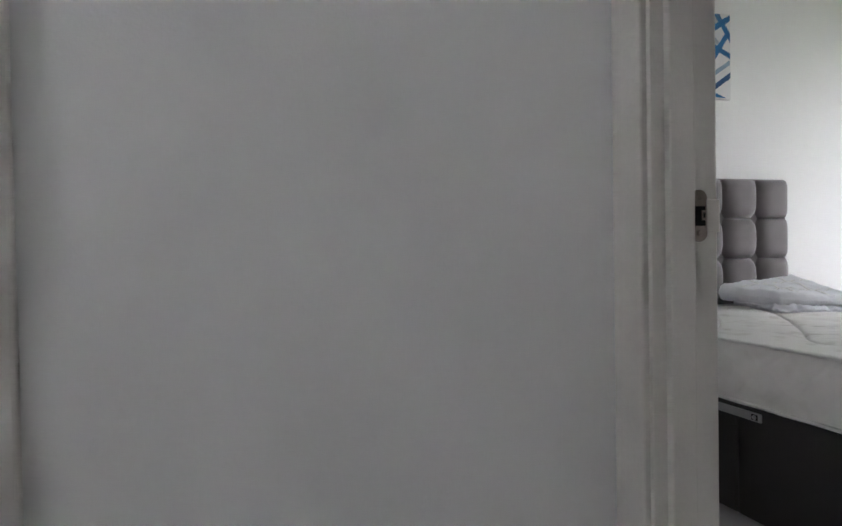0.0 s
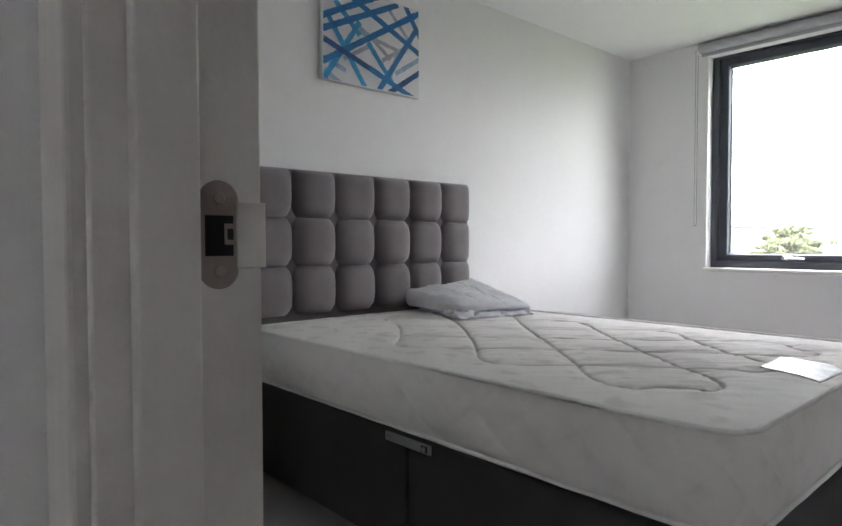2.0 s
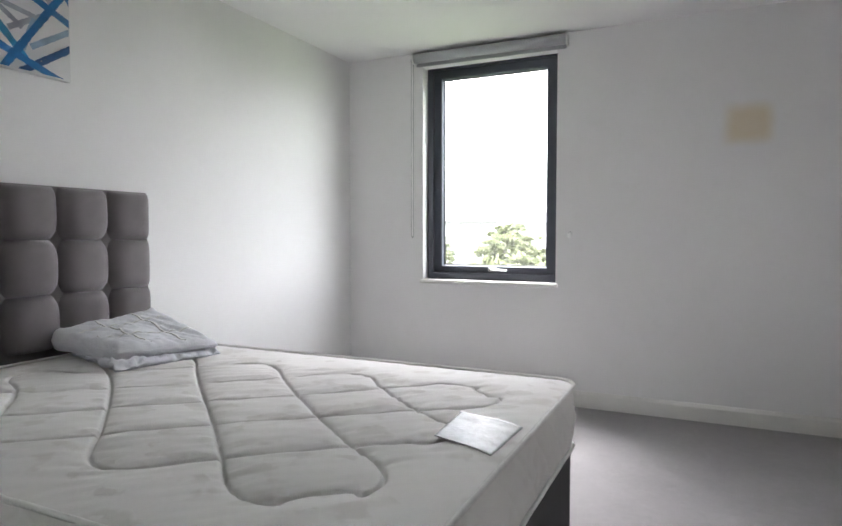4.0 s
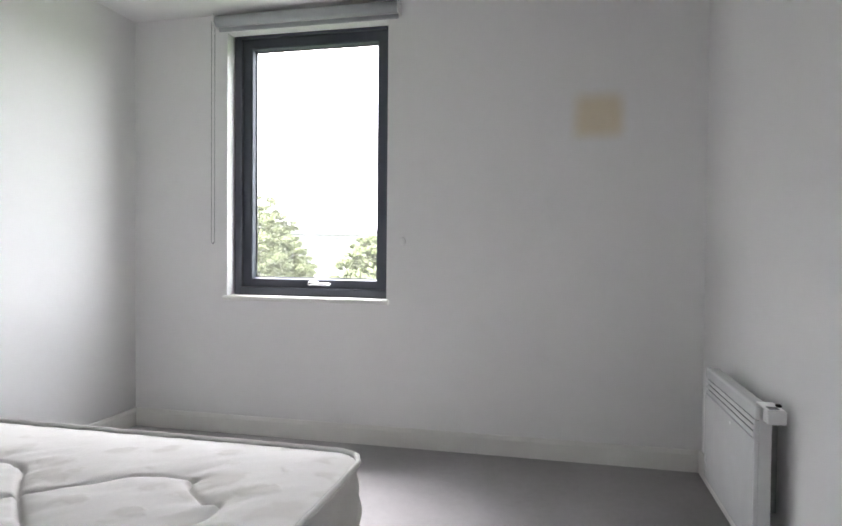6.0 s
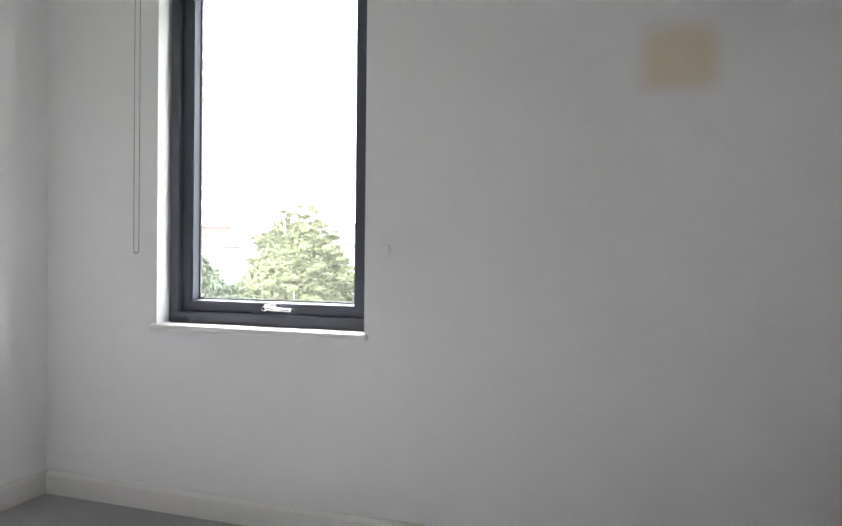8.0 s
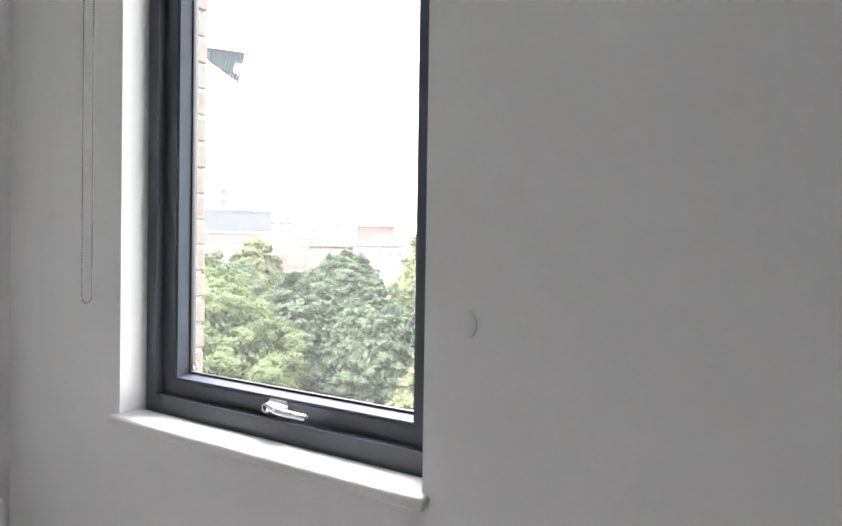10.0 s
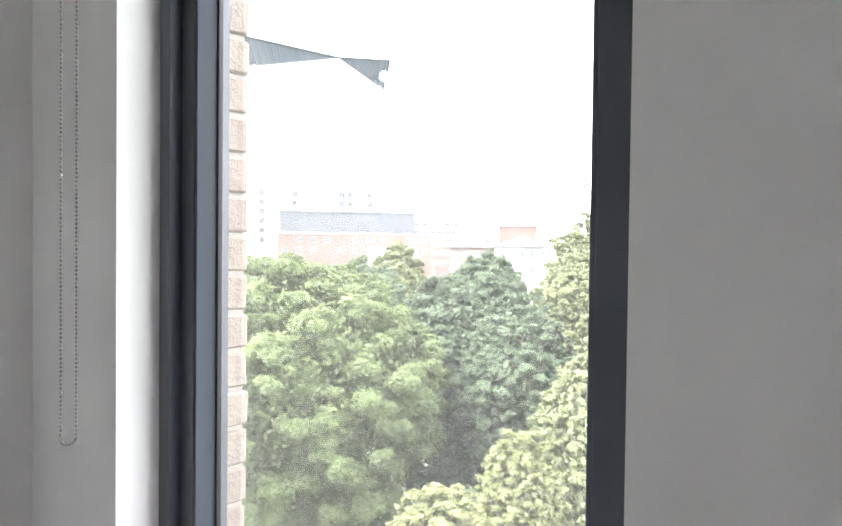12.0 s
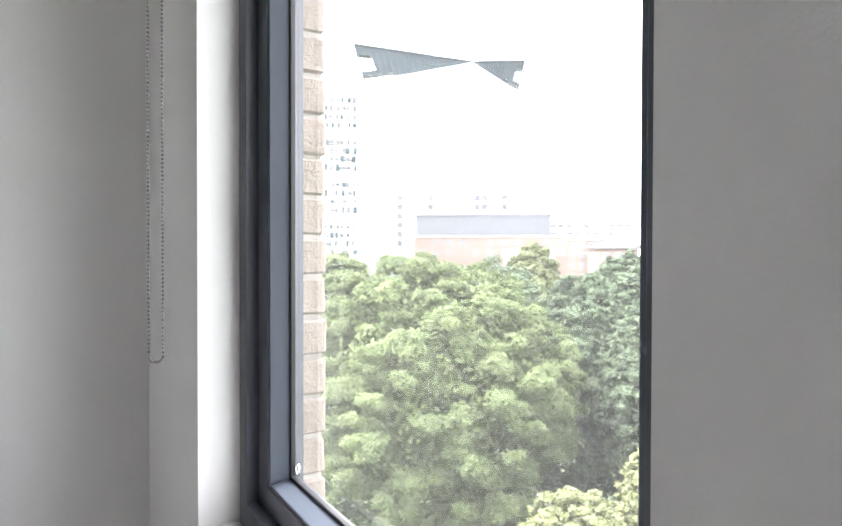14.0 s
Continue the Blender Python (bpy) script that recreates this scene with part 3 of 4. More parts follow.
        ob = part("pad", pad_mesh(w + 0.001, h, 0.054 + 0.003 * math.sin(i * 2.1 + j), i == 0, i == 5, j == 0), m_velvet, headboard, "", True)
        ob.matrix_local = bed_at @ at

# mattress: quilted top, soft border, piping
mattress = empty("mattress", (1.04, 0.68, MZ0), "cream quilted mattress with piped edges, bare", "mattress")
mat_at = Matrix.Translation((1.04, 0.68, MZ0)).inverted()


def quilt_seam():
    """One closed seam that runs in diagonals across the top and turns back at the border in flat round loops.
    Falling diagonals keep y + SLOPE x = fall, rising ones y - SLOPE x = climb; every turn joins one of each."""
    slope = 0.84
    fall = [0.57, 0.90, 1.232, 1.56, 1.893, 2.228, 2.56]
    climb = [0.67, 0.36, 0.03, -0.27, -0.57, -0.89, -1.20]
    # which falling line meets which rising one at each turn, and on which side of the bed
    turns = [(1, 4, "near"), (6, 4, "foot"), (6, 3, "far"), (0, 3, "near"), (0, 2, "head"), (5, 2, "far"), (5, 5, "foot"),
             (2, 5, "near"), (2, 0, "head"), (3, 0, "far"), (3, 6, "near"), (4, 6, "foot"), (4, 1, "far"), (1, 1, "head")]
    corners = []
    for f, c, side in turns:
        x = (fall[f] - climb[c]) / (2 * slope)
        corners.append((x, fall[f] - slope * x, side))
    path = []
    for k, (x, y, side) in enumerate(corners):
        px, py, _ = corners[k - 1]
        nx, ny, _ = corners[(k + 1) % len(corners)]
        half, flat = 0.062, 0.012
        if side in ("near", "far"):
            edge = y + (flat if side == "near" else -flat)
            ends = [(x + half * (1 if px > x else -1), edge), (x + half * (1 if nx > x else -1), edge)]
        else:
            edge = x + (-0.055 if side == "head" else -0.018)
            ends = [(edge, y + half * (1 if py > y else -1)), (edge, y + half * (1 if ny > y else -1))]
        into = (x + 0.24 * (px - x), y + 0.24 * (py - y))
        out = (x + 0.24 * (nx - x), y + 0.24 * (ny - y))
        path += [into, *ends, out]
    for _ in range(4):
        q = []
        for a, b in zip(path, path[1:] + path[:1]):
            q += [(0.75 * a[0] + 0.25 * b[0], 0.75 * a[1] + 0.25 * b[1]), (0.25 * a[0] + 0.75 * b[0], 0.25 * a[1] + 0.75 * b[1])]
        path = q
    return np.array(path + path[:1])


def groove_distance(px, py, path):
    a, b = path[:-1], path[1:]
    d = np.full(px.shape, 9.0)
    ab = b - a
    n2 = np.maximum((ab ** 2).sum(1), 1e-9)
    for k in range(len(a)):
        s = np.clip(((px - a[k, 0]) * ab[k, 0] + (py - a[k, 1]) * ab[k, 1]) / n2[k], 0, 1)
        d = np.minimum(d, np.hypot(px - a[k, 0] - s * ab[k, 0], py - a[k, 1] - s * ab[k, 1]))
    return d


def mattress_shape():
    """Top, border and underside in one skin, the seams sunk into the top."""
    seam = quilt_seam()
    nx, ny = 620, 440
    xs, ys = np.linspace(BX_HEAD, BX_FOOT, nx), np.linspace(BY0, BY1, ny)
    gx, gy = np.meshgrid(xs, ys, indexing="ij")
    d = groove_distance(gx, gy, seam)
    inset = np.minimum(np.minimum(gx - BX_HEAD, BX_FOOT - gx), np.minimum(gy - BY0, BY1 - gy))
    dip = -0.0100 * np.exp(-((d / 0.0045) ** 2)) - 0.0095 * np.exp(-d / 0.028)
    puck = np.zeros_like(d)
    for i in range(nx):
        for j in range(ny):
            p = Vector((gx[i, j] * 9 + gy[i, j] * 9, (gx[i, j] - gy[i, j]) * 26, 0.3))
            puck[i, j] = noise.noise(p)
    dip += 0.0058 * puck * np.exp(-d / 0.065)
    dip += 0.0016 * puck * np.exp(-inset / 0.05)
    crown = 0.012 * (1 - np.exp(-inset / 0.06)) - 0.004
    z = MZ1 - 0.006 + crown + dip
    # round the plan's corners
    rc = 0.075
    cx = np.clip(gx, BX_HEAD + rc, BX_FOOT - rc)
    cy = np.clip(gy, BY0 + rc, BY1 - rc)
    ox, oy = gx - cx, gy - cy
    lin = np.maximum(np.abs(ox), np.abs(oy))
    eu = np.hypot(ox, oy)
    k = np.where((ox != 0) & (oy != 0), lin / np.maximum(eu, 1e-9), 1.0)
    gx, gy = cx + ox * k, cy + oy * k
    verts = [(float(gx[i, j]), float(gy[i, j]), float(z[i, j])) for i in range(nx) for j in range(ny)]
    faces = [(i * ny + j, (i + 1) * ny + j, (i + 1) * ny + j + 1, i * ny + j + 1) for i in range(nx - 1) for j in range(ny - 1)]
    rim = [i * ny for i in range(nx)] + [(nx - 1) * ny + j for j in range(1, ny)] + [i * ny + ny - 1 for i in range(nx - 2, -1, -1)] + [j for j in range(ny - 2, 0, -1)]
    return verts, faces, [verts[i] for i in rim]


verts, faces, rim = mattress_shape()
me = bpy.data.meshes.new("quilted_top")
me.from_pydata(verts, [], faces)
me.polygons.foreach_set("use_smooth", [True] * len(me.polygons))
me.materials.append(m_tick_top)
me.transform(mat_at)
ob = new("quilted_top", me)
ob.parent = mattress
ob["label"] = "cream quilted ticking with sunken diamond seams"


def border(rim):
    """The mattress side: bulged between the pipings, with a shallow wavy quilt."""
    bm = bmesh.new()
    rows, levels = [], 27
    total = len(rim)
    for k in range(levels):
        s = k / (levels - 1)
        row = []
        for i, (x, y, z) in enumerate(rim):
            a, b = rim[i - 1], rim[(i + 1) % total]
            t = Vector((b[0] - a[0], b[1] - a[1], 0)).normalized()
            n = Vector((t.y, -t.x, 0))
            run = i * 0.00309
            belly = 0.012 * math.sin(math.pi * s) + 0.0035 * noise.noise(Vector((run * 14, s * 5, 2.0))) * math.sin(math.pi * s)
            u, q = run / 0.15, s * 1.5 + 0.12 * noise.noise(Vector((run * 5, s * 3, 7.0)))
            seam = max(math.exp(-((0.5 - abs((u + q) % 1 - 0.5)) / 0.075) ** 2), math.exp(-((0.5 - abs((u - q) % 1 - 0.5)) / 0.075) ** 2))
            wave = -0.0030 * seam * min(1, 6 * s * (1 - s))
            sag = -0.004 * noise.noise(Vector((run * 3, 1.0, 5.0))) * s
            zz = (z - 0.004) * (1 - s) + (MZ0 + 0.004 + sag) * s
            row.append(bm.verts.new(Vector((x, y, zz)) + n * (belly + wave)))
        rows.append(row)
    for r0, r1 in zip(rows, rows[1:]):
        for i in range(total):
            j = (i + 1) % total
            bm.faces.new((r0[i], r1[i], r1[j], r0[j]))
    bm.faces.new([v for v in rows[-1]])
    bmesh.ops.recalc_face_normals(bm, faces=bm.faces)
    return bm


bm = border(rim)
bm.transform(mat_at)
part("border", bm, m_tick_side, mattress, "cream woven mattress side", True)
for z_of, lab in (((lambda z, i: z + 0.003), "upper cream piping"), ((lambda z, i: MZ0 + 0.006 + 0.0006 * math.sin(i * 0.11)), "lower cream piping")):
    pts = [(x, y, z_of(z, i)) for i, (x, y, z) in enumerate(rim)]
    cxm, cym = (BX_HEAD + BX_FOOT) / 2, (BY0 + BY1) / 2
    pts = [(x + 0.006 * (1 if x > cxm else -1) * (abs(x - cxm) > 0.92), y + 0.006 * (1 if y > cym else -1) * (abs(y - cym) > 0.64), z) for x, y, z in pts]
    bm = tube(pts, 0.0062, 8, True)
    bm.transform(mat_at)
    part("piping", bm, m_piping, mattress, lab, True)


def satin_label():
    """A shiny cloth label sewn on the top near the foot, slightly rumpled."""
    a, b, c, d = Vector((1.801, 0.830, 0)), Vector((1.976, 0.801, 0)), Vector((1.967, 0.579, 0)), Vector((1.815, 0.623, 0))
    bm = bmesh.new()
    g, n = [], 24
    for i in range(n + 1):
        row = []
        for j in range(n + 1):
            u, v = i / n, j / n
            p = a.lerp(b, u).lerp(d.lerp(c, u), v)
            wob = 0.0022 * noise.noise(Vector((u * 2, v * 6, 4))) + 0.0010 * noise.noise(Vector((u * 9, v * 3, 1))) - 0.009 * max(0, u - 0.4) ** 2
            crown = 0.012 * (1 - math.exp(-(BX_FOOT - p.x) / 0.06)) - 0.004
            row.append(bm.verts.new((p.x, p.y, MZ1 - 0.0018 + crown + wob)))
        g.append(row)
    for i in range(n):
        for j in range(n):
            bm.faces.new((g[i][j], g[i][j + 1], g[i + 1][j + 1], g[i + 1][j]))
    bmesh.ops.recalc_face_normals(bm, faces=bm.faces)
    ret = bmesh.ops.extrude_face_region(bm, geom=list(bm.faces))
    for v in ret["geom"]:
        if isinstance(v, bmesh.types.BMVert):
            v.co.z -= 0.0012
    bmesh.ops.recalc_face_normals(bm, faces=bm.faces)
    bm.transform(mat_at)
    part("satin_label", bm, m_satin_label, mattress, "shiny silver satin label", True)


satin_label()


def folded_cover():
    """A quilted mattress cover folded into a loose wedge: lobed layers with creases and stitched lines."""
    thing = empty("mattress_cover", (0.32, 1.10, MZ1), "white quilted mattress cover, folded loosely on the bed", "mattress cover")
    at = Matrix.Translation((0.32, 1.10, MZ1)).inverted()

    def layer(name, corners, z_low, heights, seed, label="", seams=(), n=50):
        a, b, c, d = (Vector((*p, 0)) for p in corners)
        bm = bmesh.new()
        top, low, spots = [], [], []
        for i in range(n + 1):
            rt, rl = [], []
            for j in range(n + 1):
                u, v = i / n, j / n
                p = a.lerp(b, u).lerp(d.lerp(c, u), v)
                e = min(u, 1 - u, v, 1 - v)
                lip = min(1.0, e / 0.06)
                roll = math.sqrt(max(0.0, 1 - (1 - lip) ** 2))
                h = heights[0] * (1 - u) * (1 - v) + heights[1] * u * (1 - v) + heights[2] * u * v + heights[3] * (1 - u) * v
                bend = 0.10 * noise.noise(Vector((u * 2.5, v * 2.5, seed + 3)))
                fold = abs(noise.noise(Vector(((u + v * 0.4 + bend) * 3, (v - u * 0.7 + bend) * 9, seed))))
                fine = abs(noise.noise(Vector(((u * 0.6 + v + bend) * 14, (v - u + bend) * 6, seed + 5))))
                wr = 0.011 * (0.22 - fold) + 0.006 * (0.2 - fine) + 0.008 * noise.noise(Vector((u * 3 + seed, v * 4, seed)))
                st = 0.0
                for s in seams:
                    st += math.exp(-(((u - s) / 0.028) ** 2)) + math.exp(-(((v - s - 0.04) / 0.028) ** 2))
                near = min([min(abs(u - k), abs(v - k - 0.04)) for k in seams] or [1.0])
                tuck = 0.0028 * math.sin(52 * (v - 0.4 * u) + 5 * bend) * math.exp(-near / 0.10) if seams else 0.022 * (0.2 - fine)
                hh = max(0.014, h + wr + tuck)
                mid = z_low + min(hh * 0.5, 0.042)
                h = (hh - (mid - z_low)) * roll - 0.0016 * st * roll
                out = 0.012 * noise.noise(Vector((u * 5, v * 5, seed + 9))) + (0.0 if seams else 0.022 * noise.noise(Vector((u * 14, v * 14, seed))))
                side = Vector((math.cos(seed), math.sin(seed), 0)) * out
                rt.append(bm.verts.new((p.x + side.x, p.y + side.y, mid + max(h, 0.001))))
                rl.append(bm.verts.new((p.x + side.x, p.y + side.y, mid - (mid - z_low) * roll)))
            top.append(rt)
            spots.append([v.co.copy() for v in rt])
            low.append(rl)
        for i in range(n):
            for j in range(n):
                bm.faces.new((top[i][j], top[i + 1][j], top[i + 1][j + 1], top[i][j + 1]))
                bm.faces.new((low[i][j], low[i][j + 1], low[i + 1][j + 1], low[i + 1][j]))
        edge_t = [top[i][0] for i in range(n + 1)] + [top[n][j] for j in range(1, n + 1)] + [top[i][n] for i in range(n - 1, -1, -1)] + [top[0][j] for j in range(n - 1, 0, -1)]
        edge_l = [low[i][0] for i in range(n + 1)] + [low[n][j] for j in range(1, n + 1)] + [low[i][n] for i in range(n - 1, -1, -1)] + [low[0][j] for j in range(n - 1, 0, -1)]
        m = len(edge_t)
        for i in range(m):
            j = (i + 1) % m
            bm.faces.new((edge_t[i], edge_l[i], edge_l[j], edge_t[j]))
        bmesh.ops.recalc_face_normals(bm, faces=bm.faces)
        bm.transform(at)
        body = part(name, bm, m_cover, thing, label, True)
        for k in seams:
            for line in ([(k, s / n) for s in range(3, n - 2)], [(s / n, k + 0.04) for s in range(3, n - 2)]):
                pts = [spots[round(u * n)][round(v * n)] for u, v in line]
                bm = bmesh.new()
                edges = []
                for p, q in zip(pts, pts[1:] + [2 * pts[-1] - pts[-2]]):
                    across = (q - p).cross(Vector((0, 0, 1))).normalized() * 0.0034
                    edges.append([bm.verts.new(p + across + Vector((0, 0, 0.0032))), bm.verts.new(p - across + Vector((0, 0, 0.0032))), bm.verts.new(p - across * 1.3), bm.verts.new(p + across * 1.3)])
                for e0, e1 in zip(edges, edges[1:]):
                    for i in range(4):
                        bm.faces.new((e0[i], e1[i], e1[(i + 1) % 4], e0[(i + 1) % 4]))
                bmesh.ops.recalc_face_normals(bm, faces=bm.faces)
                bm.transform(at)
                part("stitching", bm, m_thread, body, "stitched line, whitened for the light it catches", True)

    layer("lower_fold", ((0.15, 0.90), (0.555, 0.775), (0.655, 1.17), (0.20, 1.28)), MZ1 - 0.004, (0.040, 0.030, 0.024, 0.034), 1.7, "rumpled lower fold")
    layer("upper_fold", ((0.10, 0.85), (0.51, 0.815), (0.63, 1.18), (0.13, 1.31)), MZ1 + 0.022, (0.080, 0.070, 0.026, 0.135), 4.2, "puffed upper fold with stitched squares", (0.30, 0.66))


folded_cover()


# ---- chests beside the bed ----
def chest(name, x1, y0, y1, h, drawers, label, group):
    """A white chest whose fronts face +x: carcass, top and drawer fronts with scooped grips."""
    at = Vector(((x1) / 2, (y0 + y1) / 2, 0))
    thing = empty(name, at, label, "chest of drawers", group)
    inv = Matrix.Translation(at).inverted()

    def put(pname, bm, mat, lab="", parent=None):
        bm.transform(inv)
        return part(pname, bm, mat, parent or thing, lab)

    put("carcass", box(0.02, x1 - 0.022, y0 + 0.008, y1 - 0.008, 0.0, h - 0.020, 0.001), m_chest, "white laminate carcass")
    put("top", box(0.018, x1, y0, y1, h - 0.019, h, 0.002, 2), m_chest, "white laminate top")
    z1, gap = h - 0.026, 0.004
    step = (z1 - 0.05) / drawers
    for k in range(drawers):
        zt = z1 - k * step
        zb = zt - step + gap
        ya, yb = y0 + 0.010, y1 - 0.010
        ym, gw = (ya + yb) / 2, min(0.40, (yb - ya) * 0.62)
        poly = [(ya, zb), (yb, zb), (yb, zt)]
        for s in np.linspace(0, 1, 9):
            poly.append((ym + gw / 2 - 0.075 * s, zt - 0.016 * (3 * s * s - 2 * s ** 3)))
        for s in np.linspace(0, 1, 9):
            poly.append((ym - gw / 2 + 0.075 * (1 - s), zt - 0.016 * (3 * (1 - s) ** 2 - 2 * (1 - s) ** 3)))
        poly.append((ya, zt))
        bm = prism(poly, 0.018)
        bm.transform(Matrix(((0, 1, 0, x1 - 0.021), (1, 0, 0, 0), (0, 0, 1, 0), (0, 0, 0, 1))))
        bmesh.ops.recalc_face_normals(bm, faces=bm.faces)
        put("drawer_front", bm, m_chest, "white drawer front with a scooped grip")
        put("grip_recess", box(x1 - 0.0215, x1 - 0.0205, ya + 0.01, yb - 0.01, zt - 0.03, zt + 0.003), m_chest)
    return thing


chest("chest_of_drawers", 0.545, -0.90, -0.198, 0.641, 3, "white laminate chest of drawers beside the headboard", "white chests")
chest("bedside_chest", 0.545, 1.43, 1.785, 0.505, 2, "low white bedside chest beyond the bed", "white chests")

# ---- picture ----
PY0, PY1, PZ0, PZ1 = 0.418, 1.012, 1.694, 2.148
picture = empty("canvas_picture", (0, (PY0 + PY1) / 2, PZ0), "white canvas painted with crossing blue brush strokes", "picture")
pic_at = Matrix.Translation((0, (PY0 + PY1) / 2, PZ0)).inverted()
m_canvas = fabric("white_canvas", (0.74, 0.74, 0.74), 0.04, 600, 12, 0.0003, 0.8, 0.0)


def stroke_material(name, c):
    n = Nodes(name, 0.6, spec=0.3)
    a, b = n.noise(30, 4), n.noise(9, 4)
    n.color(n.mix(0.5, n.ramp(a, [(0.3, tuple(x * 0.75 for x in c)), (0.7, c)]), n.ramp(b, [(0.3, tuple(x * 0.7 for x in c)), (0.7, tuple(min(1, x * 1.25) for x in c))])))
    # thin paint: the strokes below show through
    n.link(n.ramp(n.noise(14, 3), [(0.3, (0.62, 0.62, 0.62)), (0.7, (0.95, 0.95, 0.95))]), n.b.inputs["Alpha"])
    return n.mat


BLUES = [stroke_material("navy_paint", (0.022, 0.10, 0.27)), stroke_material("blue_paint", (0.022, 0.20, 0.50)), stroke_material("sky_blue_paint", (0.05, 0.36, 0.68)),
         stroke_material("pale_blue_paint", (0.38, 0.52, 0.68)), stroke_material("grey_lilac_paint", (0.50, 0.53, 0.60))]
bm = box(0.002, 0.026, PY0, PY1, PZ0, PZ1, 0.003, 2)
bm.transform(pic_at)
canvas = part("canvas", bm, m_canvas, picture, "stretched white canvas")


def clip_half(poly, axis, limit, keep_above):
    out = []
    for a, b in zip(poly, poly[1:] + poly[:1]):
        ina, inb = (a[axis] >= limit) == keep_above, (b[axis] >= limit) == keep_above
        if ina:
            out.append(a)
        if ina != inb:
            s = (limit - a[axis]) / (b[axis] - a[axis])
            out.append((a[0] + s * (b[0] - a[0]), a[1] + s * (b[1] - a[1])))
    return out


def brush_stroke(y, z, angle, reach, width, layer, mat):
    """A straight brush stroke, trimmed to the edges of the canvas."""
    d = (math.cos(radians(angle)), math.sin(radians(angle)))
    n = (-d[1], d[0])
    rng = random.Random(int(y * 1000 + z * 7777 + angle))
    left, right = [], []
    for k in range(25):
        s = reach * (2 * k / 24 - 1)
        w = width / 2 * (1 + 0.10 * rng.uniform(-1, 1))
        left.append((y + d[0] * s + n[0] * w, z + d[1] * s + n[1] * w))
        right.append((y + d[0] * s - n[0] * w, z + d[1] * s - n[1] * w))
    poly = left + right[::-1]
    m = 0.006
    for axis, lim, above in ((0, PY0 + m, True), (0, PY1 - m, False), (1, PZ0 + m, True), (1, PZ1 - m, False)):
        poly = clip_half(poly, axis, lim, above)
        if len(poly) < 3:
            return
    bm = bmesh.new()
    x = 0.0262 + 0.0002 * layer
    try:
        bm.faces.new([bm.verts.new((x, p[0], p[1])) for p in poly])
    except ValueError:
        bm.free()
        return
    bmesh.ops.recalc_face_normals(bm, faces=bm.faces)
    bmesh.ops.triangulate(bm, faces=bm.faces)
    bm.transform(pic_at)
    part("brush_stroke", bm, mat, canvas)


# strokes by colour: start and end across and down the canvas, 0 to 1, and width in metres
STROKES = [
    (4, 0.020, ((0.35, 0.43, 0.76, 0.52), (0.50, 0.48, 0.68, 0.64), (0.20, 0.75, 0.46, 0.55), (0.59, 0.67, 0.89, 0.43), (0.66, 0.10, 0.90, 0.40))),
    (3, 0.023, ((0.73, 0.78, 1.02, 0.54), (0.36, 0.39, 0.50, 0.48), (0.66, 0.86, 0.76, 0.54), (0.02, 0.90, 0.18, 1.02), (0.00, 0.78, 0.22, 0.87))),
    (2, 0.028, ((0.01, 1.00, 0.36, 0.33), (0.05, 0.34, 0.42, 1.02), (0.12, 0.18, 0.36, 0.47), (0.44, 0.52, 0.72, 0.93))),
    (1, 0.029, ((-0.02, 0.84, 1.02, 0.02), (0.54, 1.02, 0.96, 0.24), (0.00, 0.50, 0.76, 0.02), (0.00, 0.37, 0.55, 0.00), (0.82, -0.03, 1.02, 0.34), (0.06, -0.02, 1.02, 0.51))),
    (0, 0.027, ((0.00, 0.59, 0.50, 0.81), (0.64, 1.02, 1.02, 0.69))),
    (1, 0.028, ((0.45, 0.785, 0.94, 1.02),)),
]
layer = 0
for mat, wide, runs in STROKES:
    for s0, d0, s1, d1 in runs:
        ya, za = PY0 + s0 * (PY1 - PY0), PZ1 - d0 * (PZ1 - PZ0)
        yb, zb = PY0 + s1 * (PY1 - PY0), PZ1 - d1 * (PZ1 - PZ0)
        brush_stroke((ya + yb) / 2, (za + zb) / 2, math.degrees(math.atan2(zb - za, yb - ya)), math.hypot(yb - ya, zb - za) / 2, wide, layer, BLUES[mat])
        layer += 1

# ---- panel heater on the right wall ----
HY0, HY1, HZ0, HZ1, HXF = 2.080, 2.700, 0.150, 0.584, 2.966
heater = empty("panel_heater", (W, (HY0 + HY1) / 2, HZ0), "white electric panel heater with louvres and a side control", "heater")
heat_at = Matrix.Translation((W, (HY0 + HY1) / 2, HZ0)).inverted()


def heat_part(name, bm, material, label="", parent=None, smooth=False):
    bm.transform(heat_at)
    return part(name, bm, material, parent or heater, label, smooth)


case = heat_part("case", box(HXF + 0.012, HXF + 0.050, HY0, HY1, HZ0, HZ1 - 0.004, 0.004, 2), m_heater, "white steel case")
heat_part("front_panel", box(HXF, HXF + 0.014, HY0 - 0.002, HY1 + 0.002, HZ0, HZ1 - 0.102, 0.004, 3), m_heater, "flat white front panel")
heat_part("front_top", box(HXF, HXF + 0.022, HY0 - 0.002, HY1 + 0.002, HZ1 - 0.042, HZ1, 0.007, 3), m_heater, "rounded top edge")
# near-black sheet on the case paints the shade behind the louvres
heat_part("louvre_shade_sheet", box(HXF + 0.0112, HXF + 0.0135, HY0 + 0.004, HY1 - 0.004, HZ1 - 0.104, HZ1 - 0.040), m_slot_shade, "dark sheet for the shade between the louvres")
for y0, y1 in ((HY0 - 0.002, HY0 + 0.012),):
    heat_part("end_strip", box(HXF, HXF + 0.014, y0, y1, HZ1 - 0.103, HZ1 - 0.041, 0.003, 2), m_heater)
